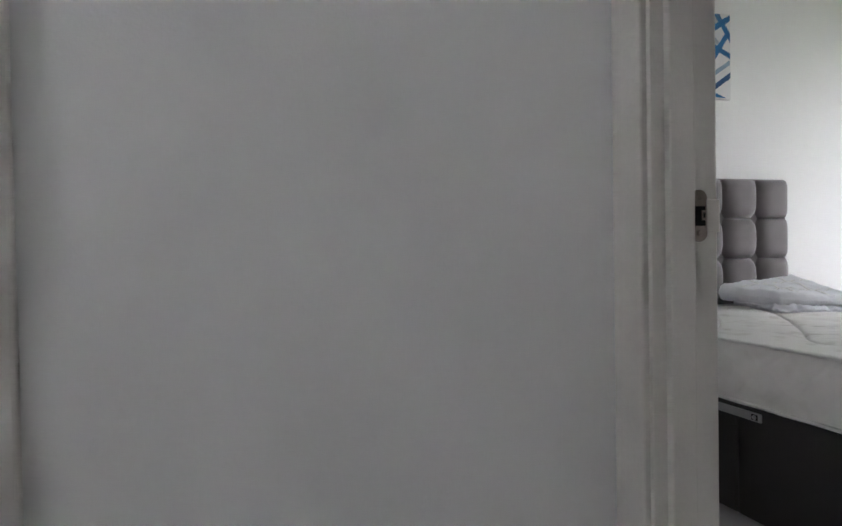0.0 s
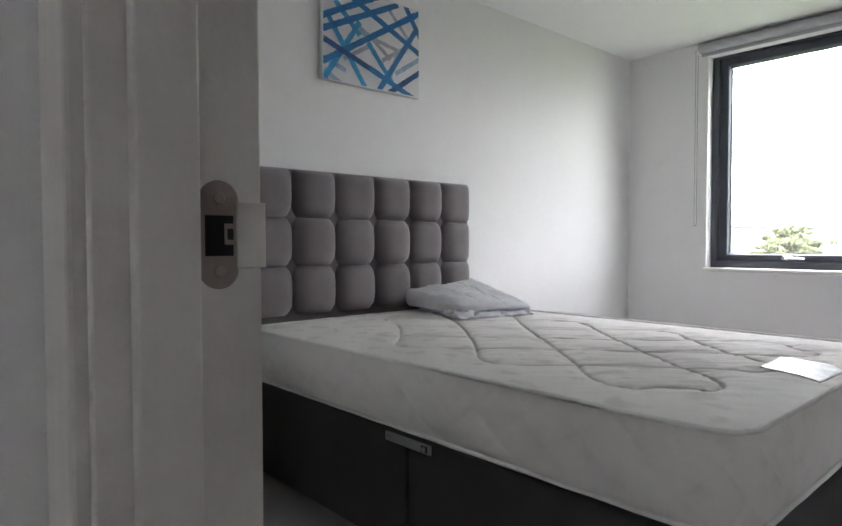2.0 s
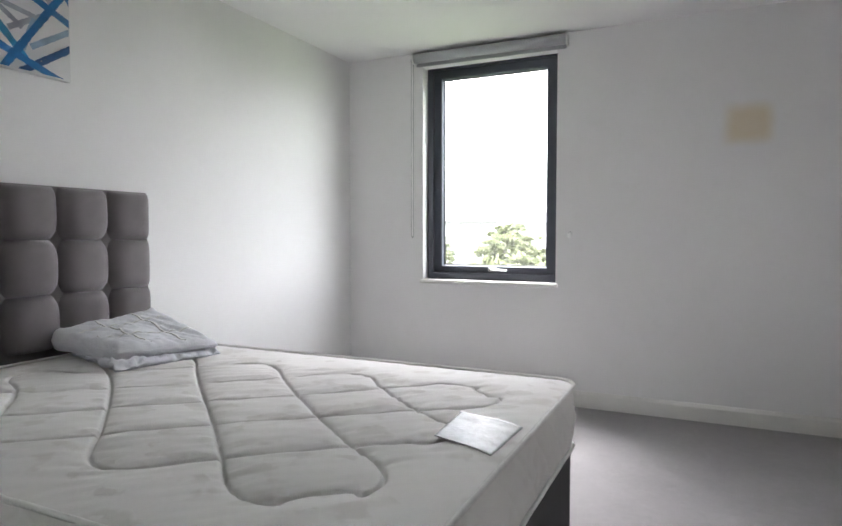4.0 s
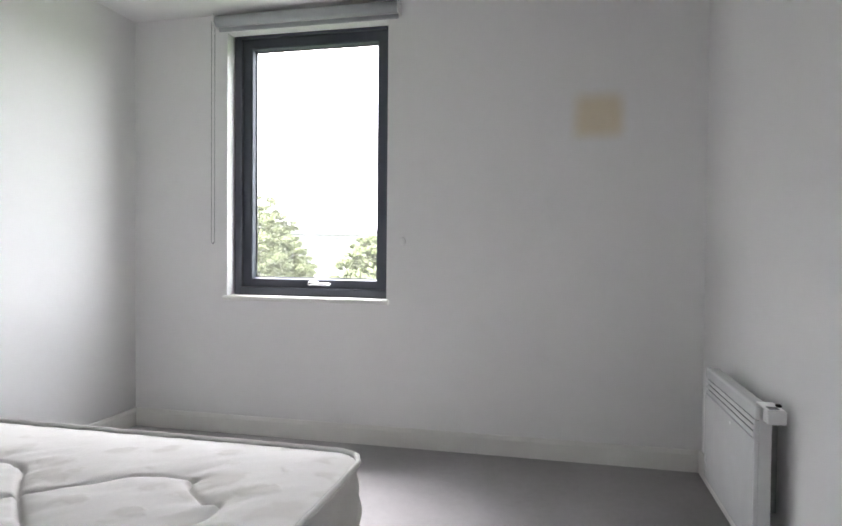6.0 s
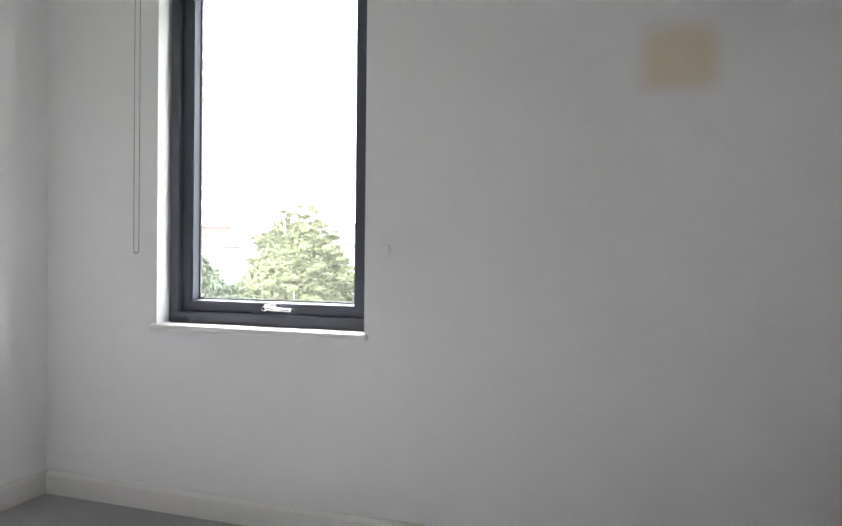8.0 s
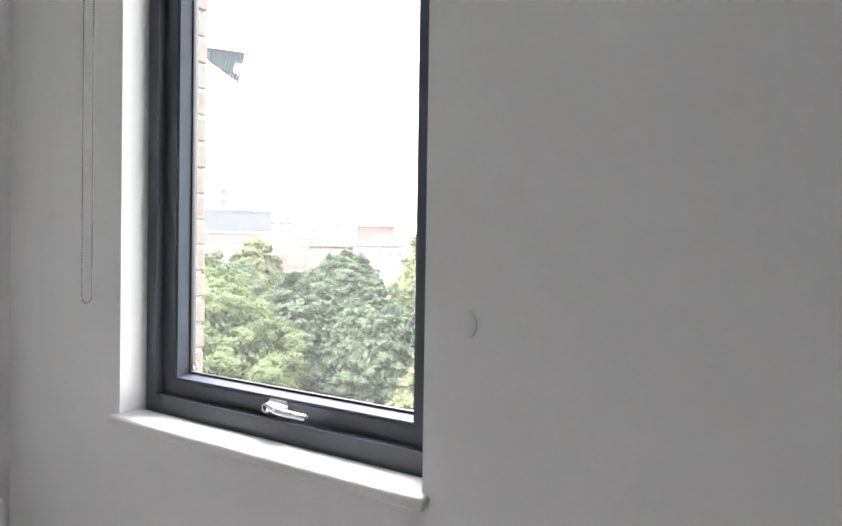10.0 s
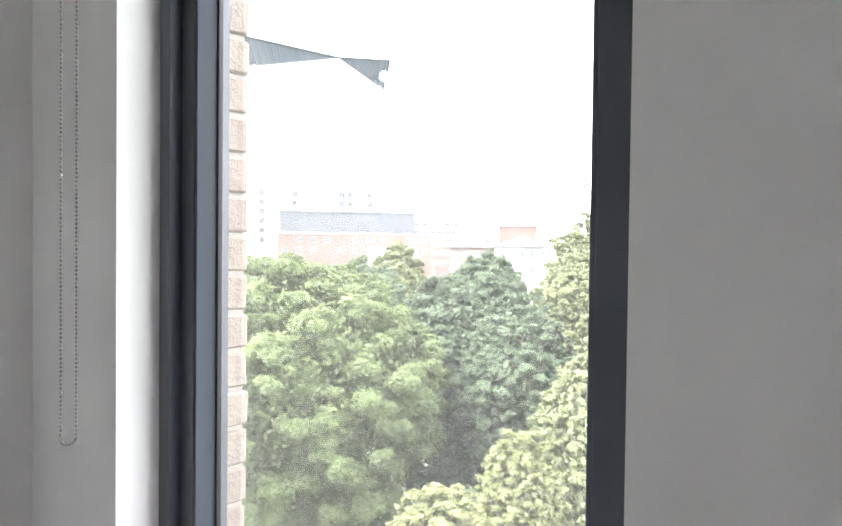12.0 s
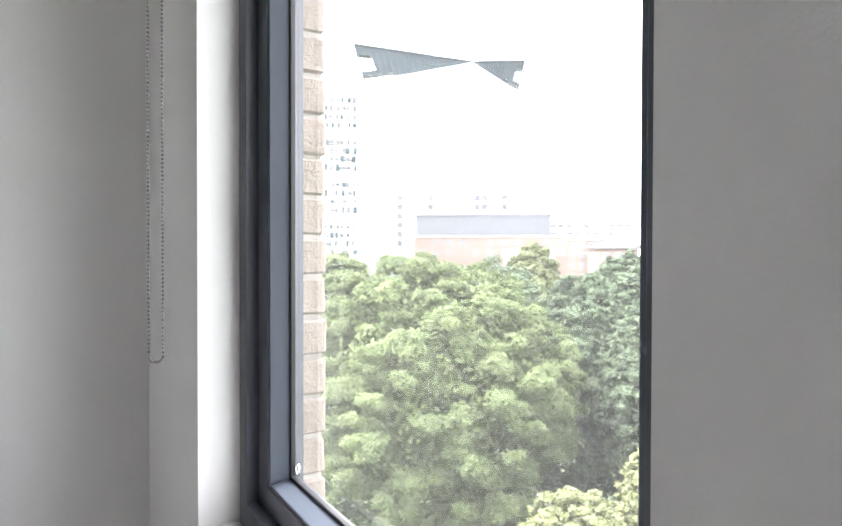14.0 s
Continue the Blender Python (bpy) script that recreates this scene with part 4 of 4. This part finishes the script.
for k in range(3):
    bm = box(-0.002, 0.002, HY0 + 0.008, HY1 - 0.006, -0.0062, 0.0062, 0.0012, 2)
    bm.transform(pose(HXF + 0.0055, 0, HZ1 - 0.0525 - 0.0198 * k, 0, 24, 0))
    heat_part("louvre", bm, m_heater, "white angled louvre")
for y in (HY0 + 0.12, HY1 - 0.12):
    heat_part("wall_bracket", box(HXF + 0.048, W, y - 0.02, y + 0.02, HZ0 + 0.08, HZ1 - 0.08, 0.002), m_steel)
ctrl = heat_part("control_box", box(HXF + 0.022, W - 0.022, HY0 - 0.046, HY0 - 0.001, HZ1 - 0.042, HZ1 - 0.002, 0.004, 2), m_satin, "white plastic control box")
heat_part("control_lid", box(HXF + 0.018, W - 0.030, HY0 - 0.050, HY0 + 0.055, HZ1 - 0.003, HZ1 + 0.002, 0.002, 2), m_satin, "", ctrl)
heat_part("display", box(HXF + 0.026, W - 0.042, HY0 - 0.043, HY0 - 0.012, HZ1 + 0.0015, HZ1 + 0.0035, 0.0005), m_screen, "small grey display", ctrl)
heat_part("dial", box(W - 0.040, W - 0.026, HY0 - 0.012, HY0 + 0.006, HZ1 + 0.001, HZ1 + 0.009, 0.003, 2), m_black, "black knob", ctrl)

# ---- outside: ground, trees and the town, by bearing (degrees left of straight out) and distance ----
GROUND = -10.0
EYE = Vector((1.68, 2.95, 1.33))


def spot(bearing, dist, z=GROUND):
    a = radians(bearing)
    return Vector((EYE.x - dist * math.sin(a), EYE.y + dist * math.cos(a), z))


def rise(elev, dist):
    return EYE.z + dist * math.tan(radians(elev))


def ground_material():
    n = Nodes("grass_and_tarmac", 0.95, spec=0.1)
    a, b = n.noise(0.05, 5), n.noise(1.5, 5)
    col = n.ramp(a, [(0.42, (0.05, 0.08, 0.03)), (0.5, (0.06, 0.06, 0.055)), (0.62, (0.05, 0.075, 0.03))])
    n.color(n.mix(0.4, col, n.ramp(b, [(0.3, (0.03, 0.05, 0.02)), (0.7, (0.09, 0.11, 0.05))]))).bump(b, 0.1)
    return n.mat


bm = bmesh.new()
bmesh.ops.create_grid(bm, x_segments=40, y_segments=40, size=2500, matrix=Matrix.Translation((0, 0, GROUND)))
structure("ground", bm, ground_material(), "grass and tarmac far below the window", "ground")


def leaf_material(name, dark, light):
    n = Nodes(name, 0.8, spec=0.08)
    geo = n.add("ShaderNodeNewGeometry")
    blot = n.noise(1.1, 3)
    col = n.ramp(geo.outputs["Random Per Island"], [(0.0, dark), (1.0, light)])
    n.color(n.mix(n.math("ADD", 0.35, n.math("MULTIPLY", blot, 0.5)), col, n.ramp(blot, [(0.35, dark), (0.7, light)])))
    tr = n.add("ShaderNodeBsdfTranslucent")
    mx = n.add("ShaderNodeMixShader", Fac=0.3)
    n.link(n.b.inputs["Base Color"].links[0].from_socket, tr.inputs["Color"])
    n.link(n.b.outputs[0], mx.inputs[1])
    n.link(tr.outputs[0], mx.inputs[2])
    n.link(mx.outputs[0], n.t.nodes["Material Output"].inputs["Surface"])
    return n.mat


LEAF = {
    "maple": leaf_material("maple_leaves", (0.064, 0.086, 0.040), (0.124, 0.153, 0.069)),
    "ash": leaf_material("ash_leaves", (0.052, 0.072, 0.045), (0.093, 0.119, 0.074)),
    "birch": leaf_material("birch_leaves", (0.096, 0.111, 0.057), (0.148, 0.164, 0.087)),
    "gold": leaf_material("yellow_green_leaves", (0.111, 0.125, 0.061), (0.182, 0.195, 0.095)),
}
m_bark = mottled("grey_brown_bark", (0.09, 0.075, 0.06), 0.3, 3, 25, 0.9, 0.02)
m_white_bark = mottled("pale_birch_bark", (0.45, 0.43, 0.40), 0.35, 4, 20, 0.8, 0.01)


def tree(name, bearing, dist, top, wide, tall, kind, clumps, leaf, label, seed, layered=0.5, bark=None):
    """A broadleaf tree: a tapered trunk, limbs to the crown, and a crown of leaf sprays gathered in uneven puffs."""
    rng = random.Random(seed)
    foot = spot(bearing, dist)
    thing = empty(name, foot, label, "tree", "trees below the window")
    h = top - GROUND
    crown_mid = h - tall * 0.45
    bm = tube([(0, 0, -0.3), (0.08, 0.05, h * 0.25), (-0.06, 0.1, h * 0.5), (0.05, 0, h * 0.78)], [0.03 * h, 0.022 * h, 0.016 * h, 0.004 * h], 10)
    to_eye = (EYE - (foot + Vector((0, 0, crown_mid)))).normalized()
    # puffs: the leafy ends of the branches, set over an egg-shaped crown
    puffs = []
    size = 0.074 * wide * (0.5 + layered)
    total = int(400 / (0.5 + layered) ** 2)
    for k in range(total):
        zz = 1 - 2 * (k + 0.5) / total
        a = k * 2.39996 + rng.uniform(-0.5, 0.5)
        r = math.sqrt(1 - zz * zz) * (1.0 if zz < 0.1 else 1 - 0.22 * (zz - 0.1))
        deep = rng.uniform(0.70, 1.0) ** 0.8
        v = Vector((math.cos(a) * r, math.sin(a) * r, zz))
        if v.dot(to_eye) < -0.45:
            continue
        pr = size * rng.uniform(0.7, 1.5)
        puffs.append((Vector((v.x * (wide - pr) * deep, v.y * (wide - pr) * deep, crown_mid + v.z * (tall * 0.5 - pr) * deep)), pr, v))
    for c, r, _ in puffs[::14]:
        base = Vector((0, 0, h * rng.uniform(0.3, 0.6)))
        mid = base.lerp(c, 0.5) + Vector((0, 0, 0.3))
        tube([base, mid, c], [0.010 * h, 0.006 * h, 0.002 * h], 6, bm=bm)
    part("trunk", bm, bark or m_bark, thing, "trunk with spreading limbs", True)
    gen = np.random.default_rng(seed)
    area = sum(r * r for _, r, _ in puffs)
    chunks = []

    def leaves(q, n, grow):
        """Kite-shaped leaves at the points q with the normals n."""
        n = n / np.linalg.norm(n, axis=1)[:, None]
        t1 = gen.normal(0, 1, q.shape) + (0, 0, -0.5)
        t1 -= n * (t1 * n).sum(1)[:, None]
        t1 /= np.linalg.norm(t1, axis=1)[:, None]
        t2 = np.cross(n, t1)
        s = (leaf * grow * gen.uniform(0.6, 1.25, len(q)))[:, None]
        chunks.append(np.stack([q - t1 * s, q - t2 * s * 0.62 + n * s * 0.14, q + t1 * s - n * s * 0.2, q + t2 * s * 0.62 + n * s * 0.14], 1))

    for c, r, v in puffs:
        count = max(30, int(clumps * 24 * r * r / area))
        lean = np.array((v * 0.7 + Vector((0, 0, 0.75))).normalized())
        d = gen.normal(0, 1, (count, 3)) + lean * 0.85
        d /= np.linalg.norm(d, axis=1)[:, None]
        # twigs break the puff into fingers
        f = gen.normal(0, 1, (9, 3)) + lean * 0.8
        f /= np.linalg.norm(f, axis=1)[:, None]
        finger = np.clip((d @ f.T).max(1), 0, 1) ** 5
        reach = r * (0.42 + 0.85 * finger) * gen.uniform(0.80, 1.08, count)
        q = np.array(c) + d * reach[:, None] * (1.15, 1.15, 0.70)
        leaves(q, d * 0.75 + lean * 0.6 + gen.normal(0, 0.36, (count, 3)), 0.86)
    # sparse inner leaves that close the crown
    count = int(clumps * (3 if layered > 0.4 else 7))
    d = gen.normal(0, 1, (count, 3))
    d /= np.linalg.norm(d, axis=1)[:, None]
    q = d * (gen.uniform(0.40, 0.82, count))[:, None] * (wide, wide, tall * 0.5) + (0, 0, crown_mid)
    leaves(q, d + gen.normal(0, 0.4, (count, 3)), 1.5)
    verts = np.concatenate(chunks).reshape(-1, 3)
    k = np.arange(0, len(verts), 4)[:, None]
    faces = np.concatenate([k + [0, 1, 2], k + [0, 2, 3]], 1).reshape(-1, 3).tolist()
    verts = verts.tolist()
    me = bpy.data.meshes.new("crown")
    me.from_pydata(verts, [], faces)
    me.materials.append(LEAF[kind])
    ob = new("crown", me)
    ob.parent = thing
    tagged(ob, "dense uneven crown of leaves", kind="stuff")
    return thing


tree("maple_tree", 57, 20, rise(-0.6, 20), 5.2, 10.0, "maple", 9500, 0.068, "broad green maple with a dense rounded crown", 11)
tree("maple_tree", 67, 23, rise(-0.4, 23), 4.5, 9.5, "maple", 3200, 0.09, "green maple crown crowding its neighbour", 12)
tree("ash_tree", 43.5, 24, rise(-2.2, 24), 3.1, 9.5, "ash", 3800, 0.085, "grey-green ash standing between lighter trees", 13)
tree("lime_tree", 48, 36, rise(0.9, 36), 2.2, 9.0, "birch", 1500, 0.13, "small light green tree rising behind the maples", 14)
tree("lime_tree", 39.5, 42, rise(0.0, 42), 3.2, 8.0, "ash", 1700, 0.14, "rounded grey-green tree before the houses", 15)
tree("birch_tree", 29.4, 27, rise(3.8, 27), 3.4, 11.5, "birch", 9000, 0.054, "tall feathery birch with pale green leaves", 16, 0.2, m_white_bark)
tree("birch_tree", 36.5, 21, rise(-4.0, 21), 2.3, 7.5, "ash", 2400, 0.085, "grey-green tree at the edge of the maples", 17, 0.3)
tree("golden_shrub", 43.5, 11.5, rise(-21.3, 11.5), 1.8, 6.0, "gold", 3000, 0.06, "yellow-green shrub close below the window", 18, 0.3)
tree("golden_shrub", 36.5, 12.5, rise(-16.6, 12.5), 1.3, 6.5, "gold", 2600, 0.06, "yellow-green sapling with upright sprays", 19, 0.1)
tree("lime_tree", 28, 17, rise(-7.4, 17), 2.4, 7.0, "birch", 1800, 0.075, "light green tree below the birch", 20, 0.3)
tree("lime_tree", 17.5, 23, rise(0.2, 23), 2.8, 10.0, "birch", 2600, 0.085, "light green tree beside the white house", 21, 0.3)
tree("lime_tree", 8, 26, rise(1.0, 26), 3.6, 10.0, "maple", 1600, 0.11, "green tree at the end of the row", 22)
tree("maple_tree", 52, 28, rise(-0.9, 28), 4.2, 9.0, "ash", 2200, 0.10, "dark green tree behind the front maple", 23)

m_brick_far = mottled("far_red_brick", (0.132, 0.096, 0.082), 0.15, 0.6, 6, 0.9, 0.01)
m_red_far = mottled("far_dark_red_brick", (0.110, 0.068, 0.057), 0.15, 0.6, 6, 0.9, 0.01)
m_render = mottled("far_white_render", (0.27, 0.27, 0.27), 0.05, 0.3, 4, 0.8, 0.0)
m_clad = mottled("far_grey_cladding", (0.052, 0.056, 0.062), 0.06, 0.3, 4, 0.6, 0.0)
m_pale_roof = mottled("far_pale_roof", (0.20, 0.195, 0.19), 0.1, 0.6, 5, 0.8, 0.0)
m_slate = mottled("far_slate_roof", (0.055, 0.053, 0.056), 0.15, 0.8, 6, 0.7, 0.01)
m_far_glass = mottled("far_dark_glass", (0.024, 0.036, 0.044), 0.35, 0.4, 3, 0.5, 0.0, spec=0.15)
m_far_pane = mottled("far_pale_window", (0.085, 0.092, 0.10), 0.3, 0.4, 3, 0.3, 0.0, spec=0.3)
m_far_steel = mottled("far_steel_frame", (0.04, 0.05, 0.055), 0.1, 0.5, 4, 0.7, 0.0, spec=0.1)


def facade(name, b0, b1, e0, e1, dist, depth, wall, label, rows=0, cols=0, win=(0.5, 0.5), gable=0.0, hip=0.0, roof=None, patchwork=False, skip=None, group="town beyond the trees"):
    """A building seen across the trees: a wall block from bearing b0 to b1, windows set into frames, a flat or gabled roof."""
    mid, pick = (b0 + b1) / 2, random.Random(int(b0 * 10))
    w = dist * 2 * math.tan(radians(abs(b0 - b1) / 2))
    zt, zb = rise(e1, dist), rise(e0, dist)
    at = spot(mid, dist)
    thing = empty(name, at, label, "building", group)
    thing.rotation_euler = (0, 0, radians(mid))
    z0, z1 = 0.0, zt - GROUND
    part("wall", box(-w / 2, w / 2, 0, depth, z0, z1), wall, thing)
    if hip:
        bm = prism([(-w / 2 - 0.3, z1), (w / 2 + 0.3, z1), (w / 2 - hip * 1.4, z1 + hip), (-w / 2 + hip * 1.4, z1 + hip)], depth + 0.4, Matrix.Translation((0, -0.2, 0)))
        part("roof", bm, roof or m_pale_roof, thing, "pale hipped roof")
        part("gutter", box(-w / 2 - 0.35, w / 2 + 0.35, -0.45, -0.2, z1 - 0.12, z1 + 0.03), m_slate, thing)
        part("chimney", box(-w * 0.12, -w * 0.12 + 0.7, depth * 0.4, depth * 0.4 + 0.7, z1 + hip - 0.2, z1 + hip + 0.9), m_brick_far, thing, "brick chimney")
    elif gable:
        bm = prism([(-w / 2 - 0.3, z1), (w / 2 + 0.3, z1), (0, z1 + gable)], depth + 0.4, Matrix.Translation((0, -0.2, 0)))
        part("roof", bm, roof or m_slate, thing, "pitched roof")
        part("gutter", box(-w / 2 - 0.35, w / 2 + 0.35, -0.40, -0.22, z1 - 0.14, z1 + 0.02), m_slate, thing)
        for side in (-1, 1):
            part("verge_board", tube([(side * (w / 2 + 0.3), -0.26, z1), (0, -0.26, z1 + gable)], 0.06, 6), m_slate, thing)
    else:
        part("roof", box(-w / 2 - 0.2, w / 2 + 0.2, -0.2, depth + 0.2, z1, z1 + 0.35), roof or m_render, thing, "flat roof with a parapet")
    lo = max(0.5, zb - GROUND)
    if rows:
        fw, fh = w / cols, (z1 - lo) / rows
        for r in range(rows):
            for c in range(cols):
                if skip and skip(r, c):
                    continue
                cx, cz = -w / 2 + (c + 0.5) * fw, lo + (r + 0.5) * fh
                ww, wh = fw * win[0], fh * win[1]
                if patchwork:
                    ww, wh, cx = fw * pick.uniform(0.35, 0.95), fh * pick.uniform(0.3, 0.9), cx + fw * pick.uniform(-0.25, 0.25)
                fr = part("window", box(cx - ww / 2, cx + ww / 2, -0.10, 0.02, cz - wh / 2, cz + wh / 2), m_render, thing)
                part("pane", box(cx - ww * 0.44, cx + ww * 0.44, -0.13, -0.09, cz - wh * 0.44, cz + wh * 0.44), pick.choice((m_far_glass, m_clad, m_slate)) if patchwork else m_far_pane, fr)
    return thing


facade("office_building", 46.4, 58.8, 1.7, 3.6, 135, 20, m_clad, "long grey clad plant storey on a brick block", roof=m_clad)
facade("brick_building", 42.2, 59.0, -0.4, 1.62, 118, 14, m_brick_far, "long red brick block with white-framed windows", 2, 13, (0.42, 0.55), roof=m_render, skip=lambda r, c: (c * 3 + r) % 4 == 1)
facade("white_building", 46.0, 50.6, -2.5, 0.35, 96, 12, m_render, "low white flat-roofed building before the brick block", 1, 3, (0.3, 0.2))
facade("brick_building", 42.3, 44.8, -2.5, 1.3, 88, 12, m_brick_far, "narrow red brick block with stacked windows", 4, 3, (0.5, 0.6))
facade("office_building", 39.2, 48.0, 0.8, 3.0, 180, 20, m_render, "white office block with long window bands", 3, 12, (0.86, 0.45))
facade("brick_building", 35.0, 38.5, 0.2, 2.45, 125, 14, m_red_far, "plain red brick block", roof=m_slate)
facade("white_house", 34.0, 38.6, -2.2, 0.7, 72, 10, m_render, "white rendered house with a low gable", 2, 5, (0.55, 0.5), 1.3, roof=m_pale_roof)
facade("brick_house", 38.8, 43.0, -2.4, 0.6, 76, 9, m_brick_far, "brick house with a pale pitched roof", 2, 4, (0.5, 0.5), 1.6, roof=m_pale_roof)
facade("white_house", 18.5, 27.5, 0.2, 1.15, 66, 10, m_render, "white rendered house with a pale hipped roof", 1, 9, (0.6, 0.28), hip=1.5)
facade("white_house", 9.0, 17.8, 0.1, 1.0, 78, 10, m_render, "white rendered terrace with a pale roof", 1, 7, (0.5, 0.3), hip=1.6)
facade("white_house", 26.5, 33.5, -2.0, 1.4, 95, 10, m_render, "pale house behind the birch", 2, 6, (0.5, 0.5), 1.8)
facade("apartment_tower", 64.4, 67.5, -1.0, 14.4, 95, 16, m_render, "tall pale tower with a patchwork of dark windows", 20, 6, patchwork=True, skip=lambda r, c: (r * 7 + c * 5) % 5 == 0)


def glass_top_tower():
    """A tall white slab whose roofline is cut into two glazed wedges."""
    dist, b0, b1 = 165.0, 49.2, 64.6
    mid = (b0 + b1) / 2
    thing = empty("white_tower", spot(mid, dist), "tall white tower block with two dark glazed roof wedges", "building", "town beyond the trees")
    thing.rotation_euler = (0, 0, radians(mid))
    w = dist * 2 * math.tan(radians((b1 - b0) / 2))

    def pt(bearing, elev):
        return (dist * math.tan(radians(mid - bearing)), rise(elev, dist / math.cos(radians(mid - bearing))) - GROUND)

    left_low, waist, right_low = pt(63.7, 15.7), pt(53.6, 17.45), pt(49.4, 14.8)
    left_top, right_top = pt(64.7, 18.9), pt(48.8, 17.4)
    body = [(left_low[0], 0), (right_low[0], 0), right_low, (waist[0], waist[1] - 0.2), left_low]
    part("wall", prism(body, 22), m_render, thing, "white rendered slab")
    for corner in ((left_top, left_low), (right_top, right_low)):
        tri = [corner[0], corner[1], (waist[0], waist[1] + 0.1)]
        ta, tb, tc = (Vector(p) for p in tri)
        # the outer end is an open truss round a void
        solid = [ta, ta.lerp(tb, 0.25), ta.lerp(tb, 0.25).lerp(tc, 0.12), ta.lerp(tb, 0.70).lerp(tc, 0.13), ta.lerp(tb, 0.70), ta.lerp(tb, 0.82), ta.lerp(tb, 0.82).lerp(tc, 0.30), tb.lerp(tc, 0.34), tc]
        wedge = part("glazed_wedge", prism([tuple(p) for p in solid], 3, Matrix.Translation((0, 1.0, 0))), m_far_glass, thing, "dark glazed roof wedge")
        a, b, c = (Vector((p[0], 0.6, p[1])) for p in tri)
        bm = bmesh.new()
        for k in range(14):
            s = k / 18
            tube([a.lerp(c, s), b.lerp(c, s)], 0.28 if k == 0 else 0.18, 5, bm=bm)
        tube([a, c], 0.35, 5, bm=bm)
        tube([b, c], 0.30, 5, bm=bm)
        part("steel_frame", bm, m_far_steel, wedge)
    for bearing, rows in ((60.4, 6), (52.8, 3), (57.5, 3), (50.6, 2)):
        for r in range(rows):
            x, z = pt(bearing, 5.6 - r * 0.85)
            for dx in ((-1.0, 1.0) if bearing == 52.8 else (0.0,)):
                fr = part("window", box(x + dx - 0.85, x + dx + 0.85, -0.12, 0.02, z - 1.8, z), m_render, thing)
                part("pane", box(x + dx - 0.75, x + dx + 0.75, -0.16, -0.10, z - 1.65, z - 0.15), m_clad, fr)


glass_top_tower()

# ---- outer brickwork ----
m_mortar = mottled("pale_mortar", (0.26, 0.235, 0.21), 0.1, 12, 120, 0.95, 0.002)
RX = 0.652
bm = box(-8, RX - 0.007, L + 0.10, OUT_Y - 0.006, GROUND, 7)
box(1.506, 9, L + 0.10, OUT_Y - 0.006, GROUND, 7, bm=bm)
box(RX - 0.007, 1.506, L + 0.10, OUT_Y - 0.006, GROUND, WZ0 - 0.02, bm=bm)
box(RX - 0.007, 1.506, L + 0.10, OUT_Y - 0.006, WZ1 + 0.02, 7, bm=bm)
outer = structure("wall_outer", bm, m_mortar, "outer wall of buff rough-faced brick", "brick wall")
m_buff = Nodes("buff_brick", 0.9, spec=0.15)
info = m_buff.add("ShaderNodeObjectInfo")
g1, g2 = m_buff.noise(28, 6, 0.7), m_buff.noise(220, 4, 0.7)
col = m_buff.ramp(info.outputs["Random"], [(0.0, (0.202, 0.172, 0.146)), (0.5, (0.228, 0.194, 0.163)), (1.0, (0.202, 0.163, 0.142))])
col = m_buff.mix(0.45, col, m_buff.ramp(g1, [(0.3, (0.129, 0.103, 0.086)), (0.7, (0.249, 0.215, 0.185))]))
m_buff.color(col).bump(g1, 0.008, 0.8).bump(g2, 0.002, 0.7)


def brick_mesh(seed, sx, sy, sz):
    """A rough-faced brick, its corner at the origin's edge, weathered and uneven."""
    bm = bmesh.new()
    bmesh.ops.create_cube(bm, size=1, matrix=Matrix.Diagonal((sx, sy, sz, 1)))
    bmesh.ops.bevel(bm, geom=list(bm.edges), offset=0.004, segments=1, profile=0.5, affect="EDGES")
    for v in bm.verts:
        v.co += 0.0032 * Vector((noise.noise(v.co * 30 + Vector((seed, 0, 0))), noise.noise(v.co * 30 + Vector((0, seed, 5))), noise.noise(v.co * 30 + Vector((3, 0, seed)))))
    me = bpy.data.meshes.new("brick")
    bm.to_mesh(me)
    bm.free()
    me.materials.append(m_buff.mat)
    return me


COURSE = 0.0722
meshes = {}
for k in range(22):
    z = 0.918 - 2 * COURSE + (k + 0.5) * COURSE
    for col_x, length in (((RX - 0.052), 0.104),) if k % 2 else (((RX - 0.1075), 0.215),):
        key = (k % 5, length)
        if key not in meshes:
            meshes[key] = brick_mesh(k * 3.1 + 1, length, 0.098, COURSE - 0.009)
        ob = new("brick", meshes[key])
        ob.parent = outer
        ob.location = (col_x + 0.0015 * math.sin(k * 5.1), OUT_Y - 0.049 + 0.001 * math.cos(k * 3.3), z)
